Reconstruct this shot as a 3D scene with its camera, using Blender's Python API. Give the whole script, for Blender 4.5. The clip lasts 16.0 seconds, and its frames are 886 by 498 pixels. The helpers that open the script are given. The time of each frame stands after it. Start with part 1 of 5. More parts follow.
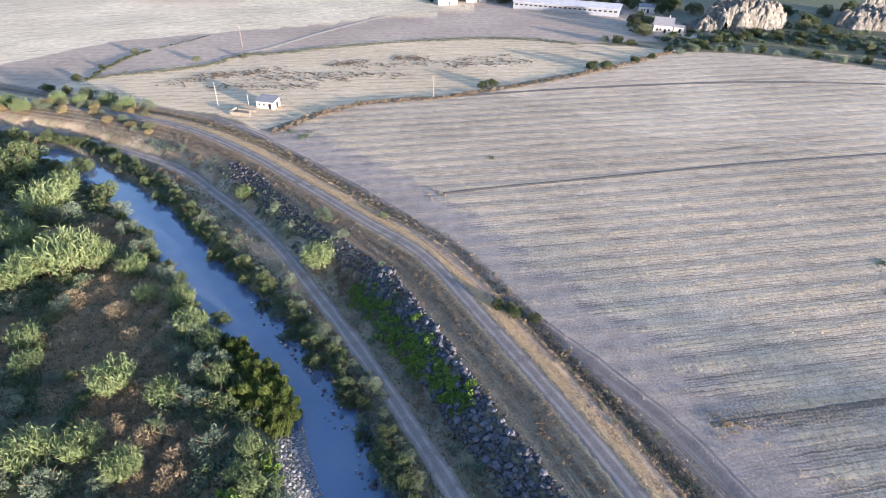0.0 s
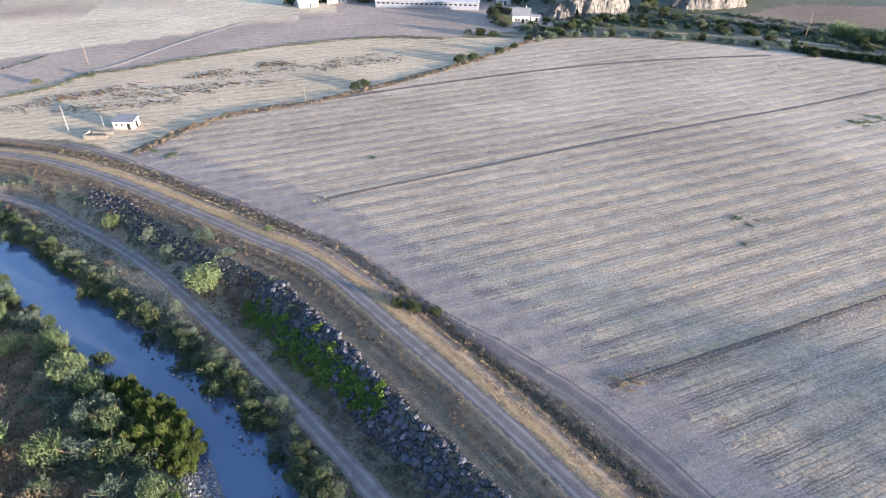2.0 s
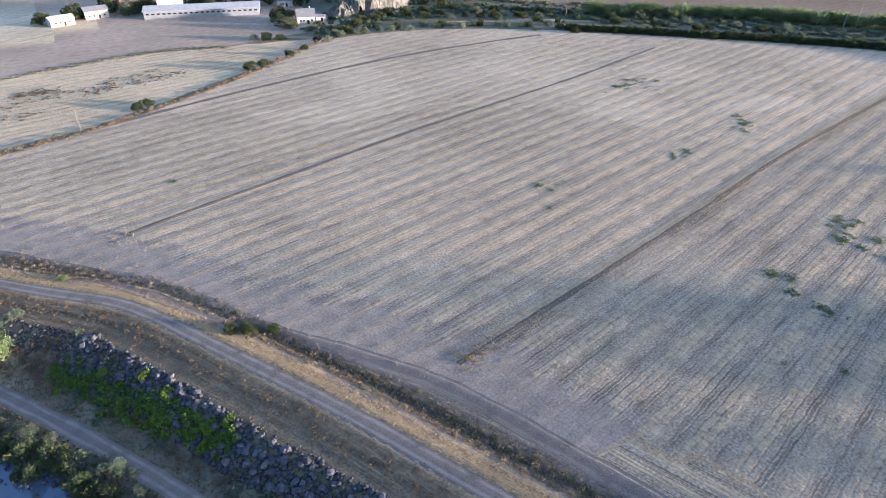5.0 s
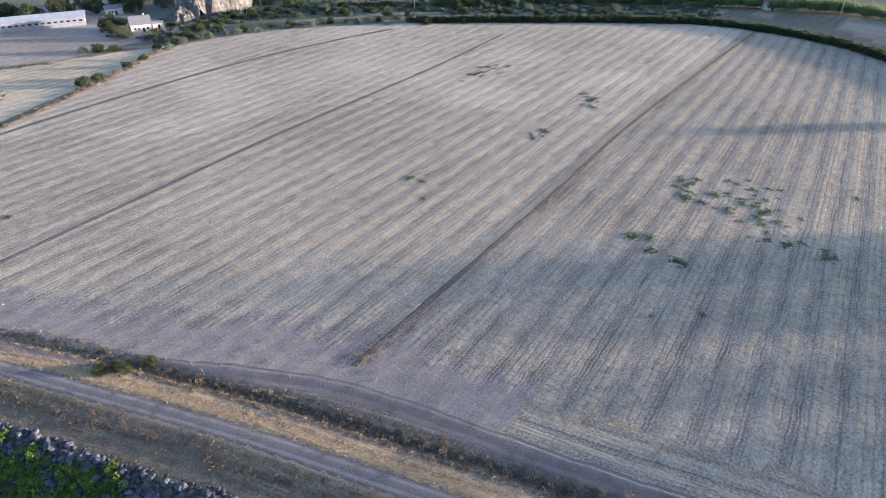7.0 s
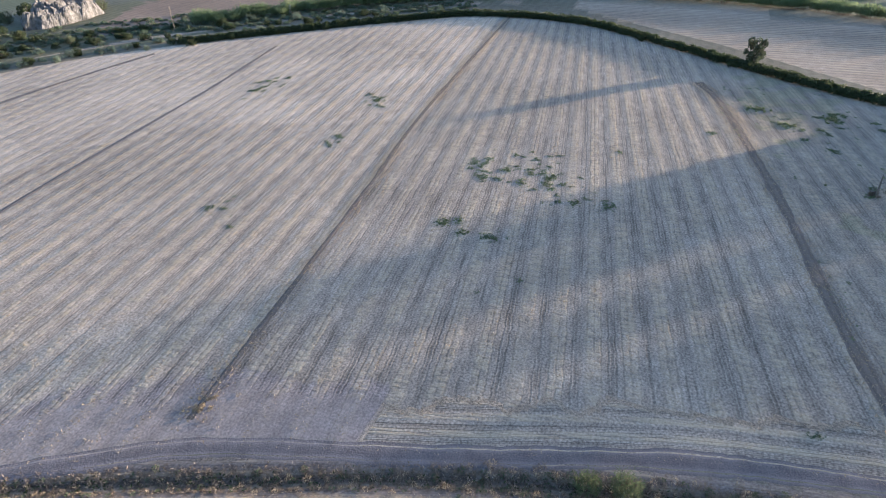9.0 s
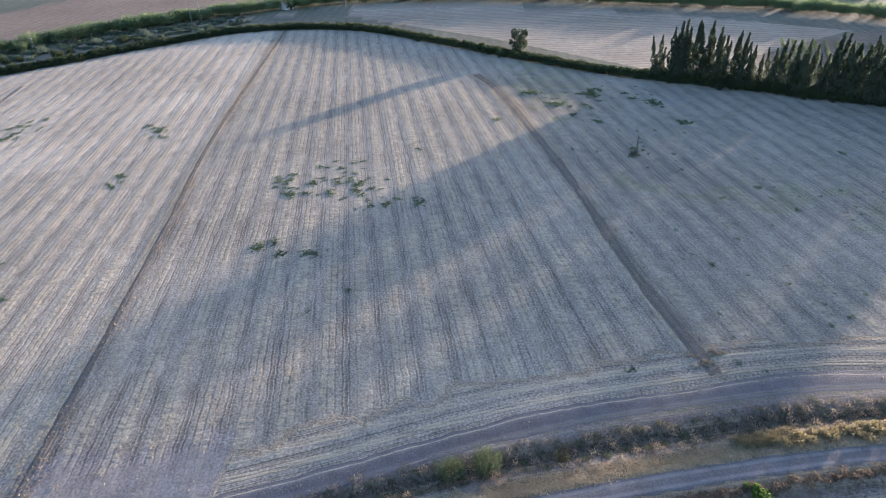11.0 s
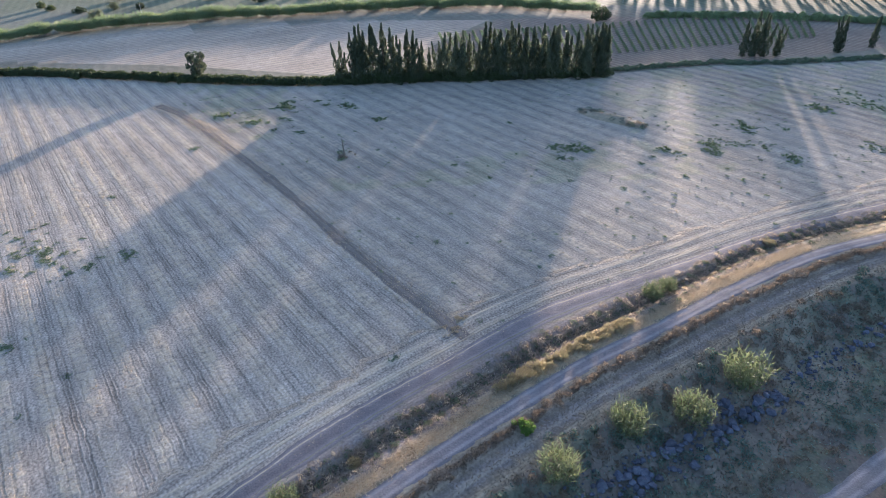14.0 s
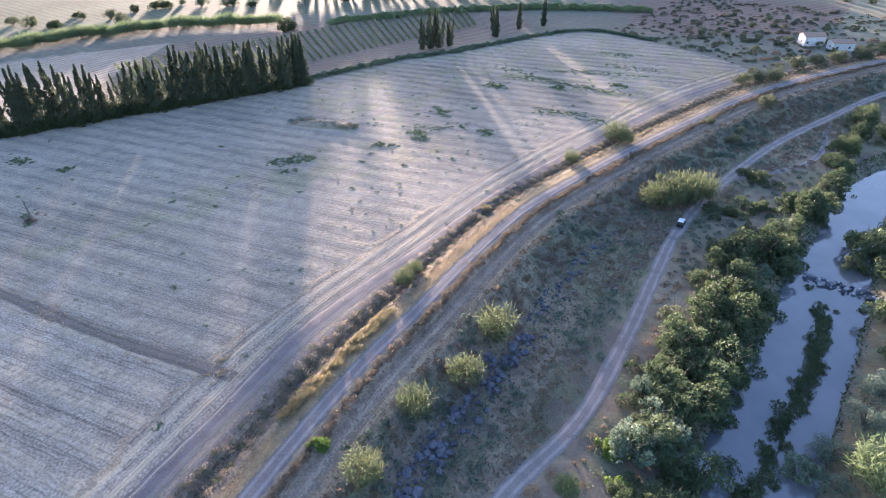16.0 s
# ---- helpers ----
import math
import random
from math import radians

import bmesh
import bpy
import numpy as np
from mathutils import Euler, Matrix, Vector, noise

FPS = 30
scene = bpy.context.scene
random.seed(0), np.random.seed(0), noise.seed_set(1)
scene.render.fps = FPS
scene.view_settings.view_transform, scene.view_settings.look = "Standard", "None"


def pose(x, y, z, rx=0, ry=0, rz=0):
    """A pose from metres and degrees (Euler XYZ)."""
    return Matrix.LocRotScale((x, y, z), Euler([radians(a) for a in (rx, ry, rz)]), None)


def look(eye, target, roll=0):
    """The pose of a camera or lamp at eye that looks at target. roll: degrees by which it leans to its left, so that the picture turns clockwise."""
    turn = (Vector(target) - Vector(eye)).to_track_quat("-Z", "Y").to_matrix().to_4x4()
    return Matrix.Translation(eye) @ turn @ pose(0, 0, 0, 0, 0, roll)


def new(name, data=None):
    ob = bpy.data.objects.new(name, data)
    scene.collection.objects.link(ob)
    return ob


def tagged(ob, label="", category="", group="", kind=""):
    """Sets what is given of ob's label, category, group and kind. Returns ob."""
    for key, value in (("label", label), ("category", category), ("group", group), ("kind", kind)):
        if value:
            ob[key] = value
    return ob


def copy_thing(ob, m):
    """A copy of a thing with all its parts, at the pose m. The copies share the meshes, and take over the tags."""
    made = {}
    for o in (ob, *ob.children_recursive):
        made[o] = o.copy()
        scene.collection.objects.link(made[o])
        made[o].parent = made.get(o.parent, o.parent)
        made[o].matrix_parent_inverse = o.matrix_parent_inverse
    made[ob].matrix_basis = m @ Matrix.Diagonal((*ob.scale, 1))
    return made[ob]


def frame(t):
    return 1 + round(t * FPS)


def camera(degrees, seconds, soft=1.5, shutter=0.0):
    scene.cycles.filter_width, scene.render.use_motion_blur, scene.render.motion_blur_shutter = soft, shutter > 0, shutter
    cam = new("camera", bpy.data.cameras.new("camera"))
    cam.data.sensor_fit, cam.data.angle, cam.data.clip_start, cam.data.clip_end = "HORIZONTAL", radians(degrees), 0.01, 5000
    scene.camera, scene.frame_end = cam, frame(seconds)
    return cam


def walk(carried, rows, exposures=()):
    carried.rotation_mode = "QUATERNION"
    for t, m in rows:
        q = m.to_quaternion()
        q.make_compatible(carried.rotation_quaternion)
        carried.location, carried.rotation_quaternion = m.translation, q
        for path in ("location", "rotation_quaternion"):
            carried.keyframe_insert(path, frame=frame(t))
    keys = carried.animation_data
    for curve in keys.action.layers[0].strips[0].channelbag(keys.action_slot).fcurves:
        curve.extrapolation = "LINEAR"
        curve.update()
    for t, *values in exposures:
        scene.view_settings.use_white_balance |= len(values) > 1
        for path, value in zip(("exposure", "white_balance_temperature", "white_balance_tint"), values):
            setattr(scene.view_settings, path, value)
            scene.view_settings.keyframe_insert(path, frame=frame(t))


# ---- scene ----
# ---- camera and walk ----
cam = camera(72.0, 16.0, soft=0.9)
EYE = (0.0, 0.0, 78.0)
TURNS = [  # seconds, yaw, pitch, roll
    (0.0, 0.00, -32.98, 0.47),
    (0.5, -2.84, -33.00, 0.31),
    (1.0, -5.77, -33.10, 0.38),
    (1.5, -8.92, -33.08, 0.11),
    (2.0, -11.99, -33.04, -0.14),
    (2.5, -15.07, -33.07, -0.36),
    (3.0, -18.08, -33.05, -0.41),
    (3.5, -20.53, -33.07, -0.47),
    (4.0, -23.10, -33.07, -0.60),
    (4.5, -27.29, -33.10, -0.54),
    (7.0, -44.46, -33.68, -0.41),
    (7.5, -49.52, -33.61, -0.96),
    (8.0, -54.32, -33.59, -0.95),
    (8.5, -58.76, -33.58, -0.77),
    (9.0, -64.56, -33.48, -1.56),
    (11.5, -88.95, -33.20, -1.52),
    (12.0, -93.55, -33.18, -1.33),
    (12.5, -98.06, -33.13, -1.37),
    (13.0, -102.47, -33.02, -1.37),
    (13.5, -107.23, -32.92, -1.18),
    (14.0, -113.54, -32.83, -1.18),
    (14.5, -120.82, -32.76, -1.02),
    (15.0, -128.61, -32.64, -1.06),
    (15.5, -136.11, -32.46, -0.98),
    (16.0, -141.33, -32.40, -1.05),
]


def hover(yaw, pitch, roll):
    """A pose of the hovering camera from its heading, tilt and lean in degrees."""
    return Matrix.Translation(EYE) @ pose(0, 0, 0, 0, 0, yaw) @ pose(0, 0, 0, 90 + pitch) @ pose(0, 0, 0, 0, 0, roll)


walk(cam, [(t, hover(a, b, c)) for t, a, b, c in TURNS],
     [(0.0, 2.3, 5370, 21), (3.5, 2.12, 5290, 20), (8.0, 1.98, 5320, 21), (12.5, 2.17, 5200, 22), (15.0, 2.52, 5290, 27), (16.0, 2.74, 5380, 30)])

# ---- light ----
SUN_AZ, SUN_EL = radians(131.5), radians(4.3)
world = bpy.data.worlds.new("sky")
scene.world = world
world.use_nodes = True
wn = world.node_tree
sky = wn.nodes.new("ShaderNodeTexSky")
sky.sky_type, sky.sun_disc = "NISHITA", False
sky.sun_elevation, sky.sun_rotation = SUN_EL, SUN_AZ
sky.altitude, sky.air_density, sky.dust_density, sky.ozone_density = 200, 1.0, 1.6, 1.5
wn.links.new(sky.outputs[0], wn.nodes["Background"].inputs[0])
wn.nodes["Background"].inputs[1].default_value = 0.15
sun = new("sun", bpy.data.lights.new("sun", "SUN"))
sun.data.energy, sun.data.angle, sun.data.color = 5.0, radians(2.0), (1.0, 0.76, 0.47)
TO_SUN = Vector((math.sin(SUN_AZ) * math.cos(SUN_EL), math.cos(SUN_AZ) * math.cos(SUN_EL), math.sin(SUN_EL)))
sun.matrix_world = look(TO_SUN * 500, (0, 0, 0))
scene.view_settings.exposure = 0.0

# ---- plan ----
TRACK = [(-327.5, 294.2), (-179.3, 226.8), (-115.8, 204.8), (-85.9, 191.6), (-60.1, 172.1), (-37, 149.4), (-19.4, 131.3), (-4.3, 115.9), (8.7, 92.7), (22, 67.3),
         (31, 47.9), (42.9, 21.7), (50.6, -1.5), (56.8, -23.9), (63.2, -52.4), (65.7, -72.6), (68.9, -96.3), (70.8, -123.3), (67.2, -157.6), (60, -201),
         (48.8, -254.3), (31.4, -300.1), (6.2, -351.4), (-43, -452.8), (-135.6, -656)]
LANE = [(-80.2, 203.2), (-55.1, 180.9), (-14.1, 138.7), (5.6, 111), (20.1, 91.9), (31.4, 76.8), (41.1, 60.8), (54.4, 26.4), (67.4, -6), (74.6, -33), (80, -59.3), (80.9, -97.3),
        (81.6, -130.3), (77.6, -180), (70.2, -235.3), (56.2, -284.9)]
LOW_PATH = [(-178.3, 203.9), (-129.3, 192.7), (-84.4, 170.8), (-63, 151.2), (-44.1, 130.3), (-27.5, 106.2), (-13.7, 84.6), (-4.2, 68.1), (1.7, 57.5), (17.7, 26.1), (27.6, -8.6), (29.2, -35.4),
            (29.3, -51.5), (27.3, -71.3), (29.8, -95.4), (34, -122), (36.7, -142.9), (36.4, -175), (31.2, -216.6), (21.4, -255.5), (9.3, -297), (-20, -366.7)]
RIVER = [(-352.6, 200.5), (-180.7, 186.5), (-125.9, 180.4), (-103.6, 164.8), (-78.9, 142.9), (-59.1, 118.9), (-43.9, 101.9), (-29.8, 85.2), (-19.8, 70.7), (-14.2, 58.1), (-4.3, 37), (3.9, 13.7),
         (4.5, -14), (1, -42.6), (0.5, -74), (1, -95.7), (1.1, -120.9), (1.7, -154), (1.9, -182.6), (-2.5, -208.1), (-22.9, -255.5), (-70.4, -322.8), (-168.7, -468.5)]
FIELD_EDGE = [(-56.2, 189.7), (-32.5, 216), (3, 226.3), (59.9, 256.7), (106.9, 291.5), (165.9, 282.1), (221.8, 243.2), (255.2, 209.5), (296, 166.5), (321.9, 130.9), (326.7, 92.7), (319, 61.9),
              (287.9, 15.3), (250.6, -41.7), (233.2, -85.8), (208.7, -147.7), (194.3, -209.5), (180.9, -237), (153.1, -307.7), (113, -311.7), (65.2, -294.2)]


def smooth(points, step=2.0):
    """A rounded line through the points, as an array of places about step apart."""
    p = np.array(points, float)
    p = np.vstack([2 * p[0] - p[1], p, 2 * p[-1] - p[-2]])
    out = []
    for i in range(1, len(p) - 2):
        n = max(2, int(np.linalg.norm(p[i + 1] - p[i]) / step))
        t = np.linspace(0, 1, n, endpoint=False)[:, None]
        out.append(0.5 * (2 * p[i] + (p[i + 1] - p[i - 1]) * t + (2 * p[i - 1] - 5 * p[i] + 4 * p[i + 1] - p[i + 2]) * t**2
                          + (3 * p[i] - p[i - 1] - 3 * p[i + 1] + p[i + 2]) * t**3))
    return np.vstack(out + [p[-2:-1]])


def beside(points, line):
    """How far places lie from a line: signed, positive to its left."""
    points = np.asarray(points, float)
    best = np.full(len(points), 1e9)
    side = np.ones(len(points))
    for a, b in zip(line[:-1], line[1:]):
        ab = b - a
        ap = points - a
        k = np.clip((ap @ ab) / (ab @ ab), 0, 1)
        off = ap - k[:, None] * ab
        d = np.hypot(off[:, 0], off[:, 1])
        near = d < best - 1e-6
        best = np.where(near, d, best)
        side = np.where(near, np.sign(ab[0] * ap[:, 1] - ab[1] * ap[:, 0]), side)
    return best * np.where(side == 0, 1, side)


def inside(points, poly):
    points, poly = np.asarray(points, float), np.asarray(poly, float)
    hit = np.zeros(len(points), bool)
    for a, b in zip(poly, np.roll(poly, -1, 0)):
        cross = (a[1] > points[:, 1]) != (b[1] > points[:, 1])
        with np.errstate(divide="ignore", invalid="ignore"):
            at = (b[0] - a[0]) * (points[:, 1] - a[1]) / (b[1] - a[1]) + a[0]
        hit ^= cross & (points[:, 0] < at)
    return hit


def _hash(i, j, seed):
    h = np.sin(i * 127.1 + j * 311.7 + seed * 74.7) * 43758.5453
    return h - np.floor(h)


def rough(x, y, size, seed=0):
    """Smooth noise from 0 to 1 over the plan."""
    x, y = np.asarray(x, float) / size, np.asarray(y, float) / size
    i, j = np.floor(x), np.floor(y)
    u, v = x - i, y - j
    u, v = u * u * (3 - 2 * u), v * v * (3 - 2 * v)
    low = _hash(i, j, seed) * (1 - u) + _hash(i + 1, j, seed) * u
    high = _hash(i, j + 1, seed) * (1 - u) + _hash(i + 1, j + 1, seed) * u
    return low * (1 - v) + high * v


track_line, lane_line, low_line = smooth(TRACK, 9), smooth(LANE, 9), smooth(LOW_PATH, 9)
river_line, edge_line = smooth(RIVER, 9), smooth(FIELD_EDGE, 9)
field_poly = np.vstack([edge_line, lane_line[::-1]])
WATER_Z = -4.3


def ramp(v, a, b):
    t = np.clip((v - a) / (b - a), 0, 1)
    return t * t * (3 - 2 * t)


def half_width(x, y):
    """Half the river's width."""
    return 5.4 + 2.8 * ramp(-y, 20, 80) - 2.0 * ramp(-y, 140, 165) - 1.6 * ramp(y, 120, 175) + 0.8 * (rough(x, y, 7, 5) - 0.5)


def height(x, y):
    """The ground's height over the plan."""
    p = np.stack([np.asarray(x, float).ravel(), np.asarray(y, float).ravel()], 1)
    x, y = p[:, 0], p[:, 1]
    s = beside(p, track_line)
    z = np.interp(s, [-60, -21, -18, -10.5, -7, -2.4, -1.6, 1.6, 2.6, 6.0, 7.4, 9.0, 10.6, 13],
                  [-3.0, -2.9, -2.6, 0.15, 0.4, 0.82, 1.0, 1.0, 0.9, 0.3, -0.4, -0.3, 0.0, 0.0])
    wet = s < -4
    q, a, b, t = p[wet], x[wet], y[wet], s[wet]
    if len(q):
        w = np.abs(beside(q, river_line))
        low = np.abs(beside(q, low_line))
        bumps = (rough(a, b, 3, 1) - 0.5) * 0.35 + (rough(a, b, 11, 2) - 0.5) * 0.5
        v = z[wet] + bumps * ramp(-t, 6, 20) * (0.6 + 0.4 * ramp(w, 6, 14))
        flat = (1 - ramp(low, 2.2, 4.0)) * ramp(-t, 6, 10)
        v = v * (1 - flat) + flat * np.interp(t, [-18, -8], [-2.95, -1.6])
        z[wet] = np.minimum(v, np.interp(w - half_width(a, b), [-4, -0.6, 0.6, 3.2, 4.5], [-5.4, -4.8, -4.1, -3.1, 5.0]))
    hills = ramp(np.hypot(x, y), 520, 2400) * 70 * (0.4 + rough(x, y, 420, 9))
    return z + hills

# ---- materials ----
def material(name, color, rough_=0.9, metal=0.0):
    """A plain material to start from: its nodes, links, shader and the shader's inputs."""
    m = bpy.data.materials.new(name)
    m.use_nodes = True
    b = m.node_tree.nodes["Principled BSDF"]
    b.inputs["Base Color"].default_value = (*color, 1)
    b.inputs["Roughness"].default_value, b.inputs["Metallic"].default_value = rough_, metal
    b.inputs["Specular IOR Level"].default_value = 0.25
    return m, m.node_tree.nodes, m.node_tree.links, b


def noise_node(n, l, scale, detail=4.0, coord=None, vector=None):
    t = n.new("ShaderNodeTexNoise")
    t.inputs["Scale"].default_value, t.inputs["Detail"].default_value = scale, detail
    if vector is None:
        c = n.new("ShaderNodeTexCoord")
        vector = c.outputs[coord or "Object"]
    l.new(vector, t.inputs["Vector"])
    return t.outputs["Fac"]


def span(n, l, value, a, b, c=0.0, d=1.0):
    m = n.new("ShaderNodeMapRange")
    for k, v in zip(range(1, 5), (a, b, c, d)):
        m.inputs[k].default_value = v
    l.new(value, m.inputs[0])
    return m.outputs[0]


def calc(n, l, op, a, b=None):
    m = n.new("ShaderNodeMath")
    m.operation = op
    for k, v in enumerate((a, b)):
        if isinstance(v, (int, float)):
            m.inputs[k].default_value = v
        elif v is not None:
            l.new(v, m.inputs[k])
    return m.outputs[0]


def mix(n, l, fac, a, b, how="MIX"):
    m = n.new("ShaderNodeMix")
    m.data_type, m.blend_type = "RGBA", how
    for k, v in ((0, fac), (6, a), (7, b)):
        if isinstance(v, (int, float)):
            m.inputs[k].default_value = v
        elif isinstance(v, tuple):
            m.inputs[k].default_value = (*v, 1)
        else:
            l.new(v, m.inputs[k])
    return m.outputs[2]


def bump(n, l, b, h, strength, distance):
    k = n.new("ShaderNodeBump")
    k.inputs["Strength"].default_value, k.inputs["Distance"].default_value = strength, distance
    l.new(h, k.inputs["Height"])
    l.new(k.outputs[0], b.inputs["Normal"])


def attr(n, name):
    a = n.new("ShaderNodeAttribute")
    a.attribute_name = name
    return a


def earth_material():
    """Soil and stubble: the colour of each plot, its drilled rows, windrows of straw, clods and stains."""
    m, n, l, b = material("earth", (0.4, 0.3, 0.2))
    soil, row, amp, way = attr(n, "soil"), attr(n, "row"), attr(n, "row_depth"), attr(n, "along")
    big, mid = noise_node(n, l, 0.022, 5), noise_node(n, l, 0.33, 6)
    fine = noise_node(n, l, 2.2, 8)

    def combed(across_scale, along_scale, detail=3.0):
        v = n.new("ShaderNodeCombineXYZ")
        l.new(calc(n, l, "MULTIPLY", row.outputs["Fac"], across_scale), v.inputs[0])
        l.new(calc(n, l, "MULTIPLY", way.outputs["Fac"], along_scale), v.inputs[1])
        return noise_node(n, l, 1.0, detail, vector=v.outputs[0])

    wobble = calc(n, l, "ADD", row.outputs["Fac"], calc(n, l, "MULTIPLY", calc(n, l, "SUBTRACT", mid, 0.5), 0.16))
    turns = calc(n, l, "MULTIPLY", wobble, 2 * math.pi)
    broad = calc(n, l, "SINE", turns)
    drill = calc(n, l, "SINE", calc(n, l, "MULTIPLY", turns, 5.0))
    dashes = span(n, l, combed(3.0, 0.9, 5.0), 0.43, 0.57)
    patchy = span(n, l, noise_node(n, l, 0.055, 4), 0.34, 0.62, 0.35, 1.0)
    straw = calc(n, l, "MULTIPLY", span(n, l, broad, -0.2, 0.5), calc(n, l, "ADD", calc(n, l, "MULTIPLY", dashes, 0.75), 0.25))
    straw = calc(n, l, "MULTIPLY", calc(n, l, "MULTIPLY", straw, patchy), amp.outputs["Fac"])
    rut = calc(n, l, "MULTIPLY", span(n, l, broad, -0.93, -0.995), span(n, l, combed(0.6, 0.05), 0.38, 0.55))
    furrow = calc(n, l, "MULTIPLY", span(n, l, drill, 0.35, 0.95), span(n, l, combed(1.2, 0.05, 4.0), 0.36, 0.56))
    dark = calc(n, l, "MULTIPLY", calc(n, l, "ADD", calc(n, l, "MULTIPLY", furrow, 0.34), calc(n, l, "MULTIPLY", rut, 0.36)), amp.outputs["Fac"])
    streak = calc(n, l, "MULTIPLY", calc(n, l, "SUBTRACT", combed(7.0, 0.12, 5.0), 0.5), calc(n, l, "MULTIPLY", amp.outputs["Fac"], 0.95))
    tone = calc(n, l, "ADD", span(n, l, big, 0.3, 0.7, 0.84, 1.14), calc(n, l, "SUBTRACT", streak, dark))
    tone = calc(n, l, "MULTIPLY", tone, span(n, l, mid, 0.3, 0.7, 0.84, 1.16))
    crumb = calc(n, l, "SUBTRACT", span(n, l, fine, 0.34, 0.68, 0.66, 1.30), 1.0)
    crumb = calc(n, l, "MULTIPLY", crumb, calc(n, l, "ADD", calc(n, l, "MULTIPLY", amp.outputs["Fac"], 0.7), 0.5))
    tone = calc(n, l, "MULTIPLY", tone, calc(n, l, "ADD", crumb, 1.0))
    grey = n.new("ShaderNodeCombineColor")
    for k in range(3):
        l.new(tone, grey.inputs[k])
    bare = mix(n, l, 1.0, soil.outputs["Color"], grey.outputs[0], "MULTIPLY")
    l.new(mix(n, l, calc(n, l, "MULTIPLY", straw, 0.55), bare, (0.60, 0.495, 0.325)), b.inputs["Base Color"])
    h = calc(n, l, "ADD", calc(n, l, "MULTIPLY", fine, 0.3), calc(n, l, "SUBTRACT", calc(n, l, "MULTIPLY", straw, 0.6), calc(n, l, "MULTIPLY", dark, 0.8)))
    bump(n, l, b, h, 0.7, 0.13)
    b.inputs["Specular IOR Level"].default_value = 0.1
    return m


def track_material(name, color, worn):
    """Beaten earth with paler wheel marks and loose stones."""
    m, n, l, b = material(name, color)
    across = attr(n, "across")
    mid, fine = noise_node(n, l, 0.35, 6), noise_node(n, l, 3.5, 8)
    mark = calc(n, l, "ABSOLUTE", calc(n, l, "SUBTRACT", calc(n, l, "ABSOLUTE", across.outputs["Fac"]), 0.5))
    mark = calc(n, l, "MULTIPLY", span(n, l, mark, 0.26, 0.08), span(n, l, mid, 0.35, 0.6, 0.45, 1.0))
    c = mix(n, l, mark, color, worn)
    c = mix(n, l, span(n, l, mid, 0.35, 0.7), c, tuple(v * 0.72 for v in color))
    c = mix(n, l, span(n, l, fine, 0.35, 0.75, 0.0, 0.28), c, (0.42, 0.36, 0.30))
    l.new(c, b.inputs["Base Color"])
    bump(n, l, b, fine, 0.8, 0.12)
    return m


def leaf_material(name, dark, light, dry=0.0):
    """Leaves: a colour between two for each plant and each leaf, a little light passing through."""
    m, n, l, b = material(name, dark, 0.6)
    info, geo = n.new("ShaderNodeObjectInfo"), n.new("ShaderNodeNewGeometry")
    pick = calc(n, l, "ADD", calc(n, l, "MULTIPLY", info.outputs["Random"], 0.45), calc(n, l, "MULTIPLY", geo.outputs["Random Per Island"], 0.55))
    c = mix(n, l, pick, dark, light)
    c = mix(n, l, span(n, l, noise_node(n, l, 0.7, 3), 0.45, 0.7, 0, dry), c, (0.27, 0.215, 0.14))
    l.new(c, b.inputs["Base Color"])
    t = n.new("ShaderNodeBsdfTranslucent")
    l.new(c, t.inputs[0])
    s = n.new("ShaderNodeMixShader")
    s.inputs[0].default_value = 0.42
    l.new(b.outputs[0], s.inputs[1])
    l.new(t.outputs[0], s.inputs[2])
    l.new(s.outputs[0], n["Material Output"].inputs[0])
    return m


def mottled(name, a, b_, scale=2.0, rough_=0.9, depth=0.05, random_=0.0, fine_scale=None):
    """A surface between two colours, at two scales, with relief."""
    m, n, l, b = material(name, a, rough_)
    big, fine = noise_node(n, l, scale, 5), noise_node(n, l, fine_scale or scale * 7, 6)
    c = mix(n, l, span(n, l, big, 0.32, 0.68), a, b_)
    c = mix(n, l, span(n, l, fine, 0.4, 0.75, 0, 0.5), c, tuple(v * 0.55 for v in a))
    if random_:
        info = n.new("ShaderNodeObjectInfo")
        hsv = n.new("ShaderNodeHueSaturation")
        l.new(span(n, l, info.outputs["Random"], 0, 1, 1 - random_, 1 + random_), hsv.inputs["Value"])
        l.new(c, hsv.inputs["Color"])
        c = hsv.outputs[0]
    l.new(c, b.inputs["Base Color"])
    bump(n, l, b, fine, 0.8, depth)
    return m


def water_material():
    m, n, l, b = material("river_water", (0.05, 0.07, 0.10), 0.05)
    b.inputs["Specular IOR Level"].default_value = 1.0
    murk = noise_node(n, l, 0.08, 4)
    # blue of the reflected sky put into the base colour upstream
    sky_tinted = mix(n, l, span(n, l, murk, 0.35, 0.65), (0.075, 0.115, 0.21), (0.11, 0.145, 0.225))
    mud = mix(n, l, span(n, l, murk, 0.35, 0.65), (0.07, 0.08, 0.09), (0.115, 0.118, 0.125))
    place = n.new("ShaderNodeSeparateXYZ")
    l.new(n.new("ShaderNodeTexCoord").outputs["Object"], place.inputs[0])
    l.new(mix(n, l, span(n, l, place.outputs[1], 30, -40), sky_tinted, mud), b.inputs["Base Color"])
    bump(n, l, b, noise_node(n, l, 1.4, 4), 0.12, 0.05)
    return m


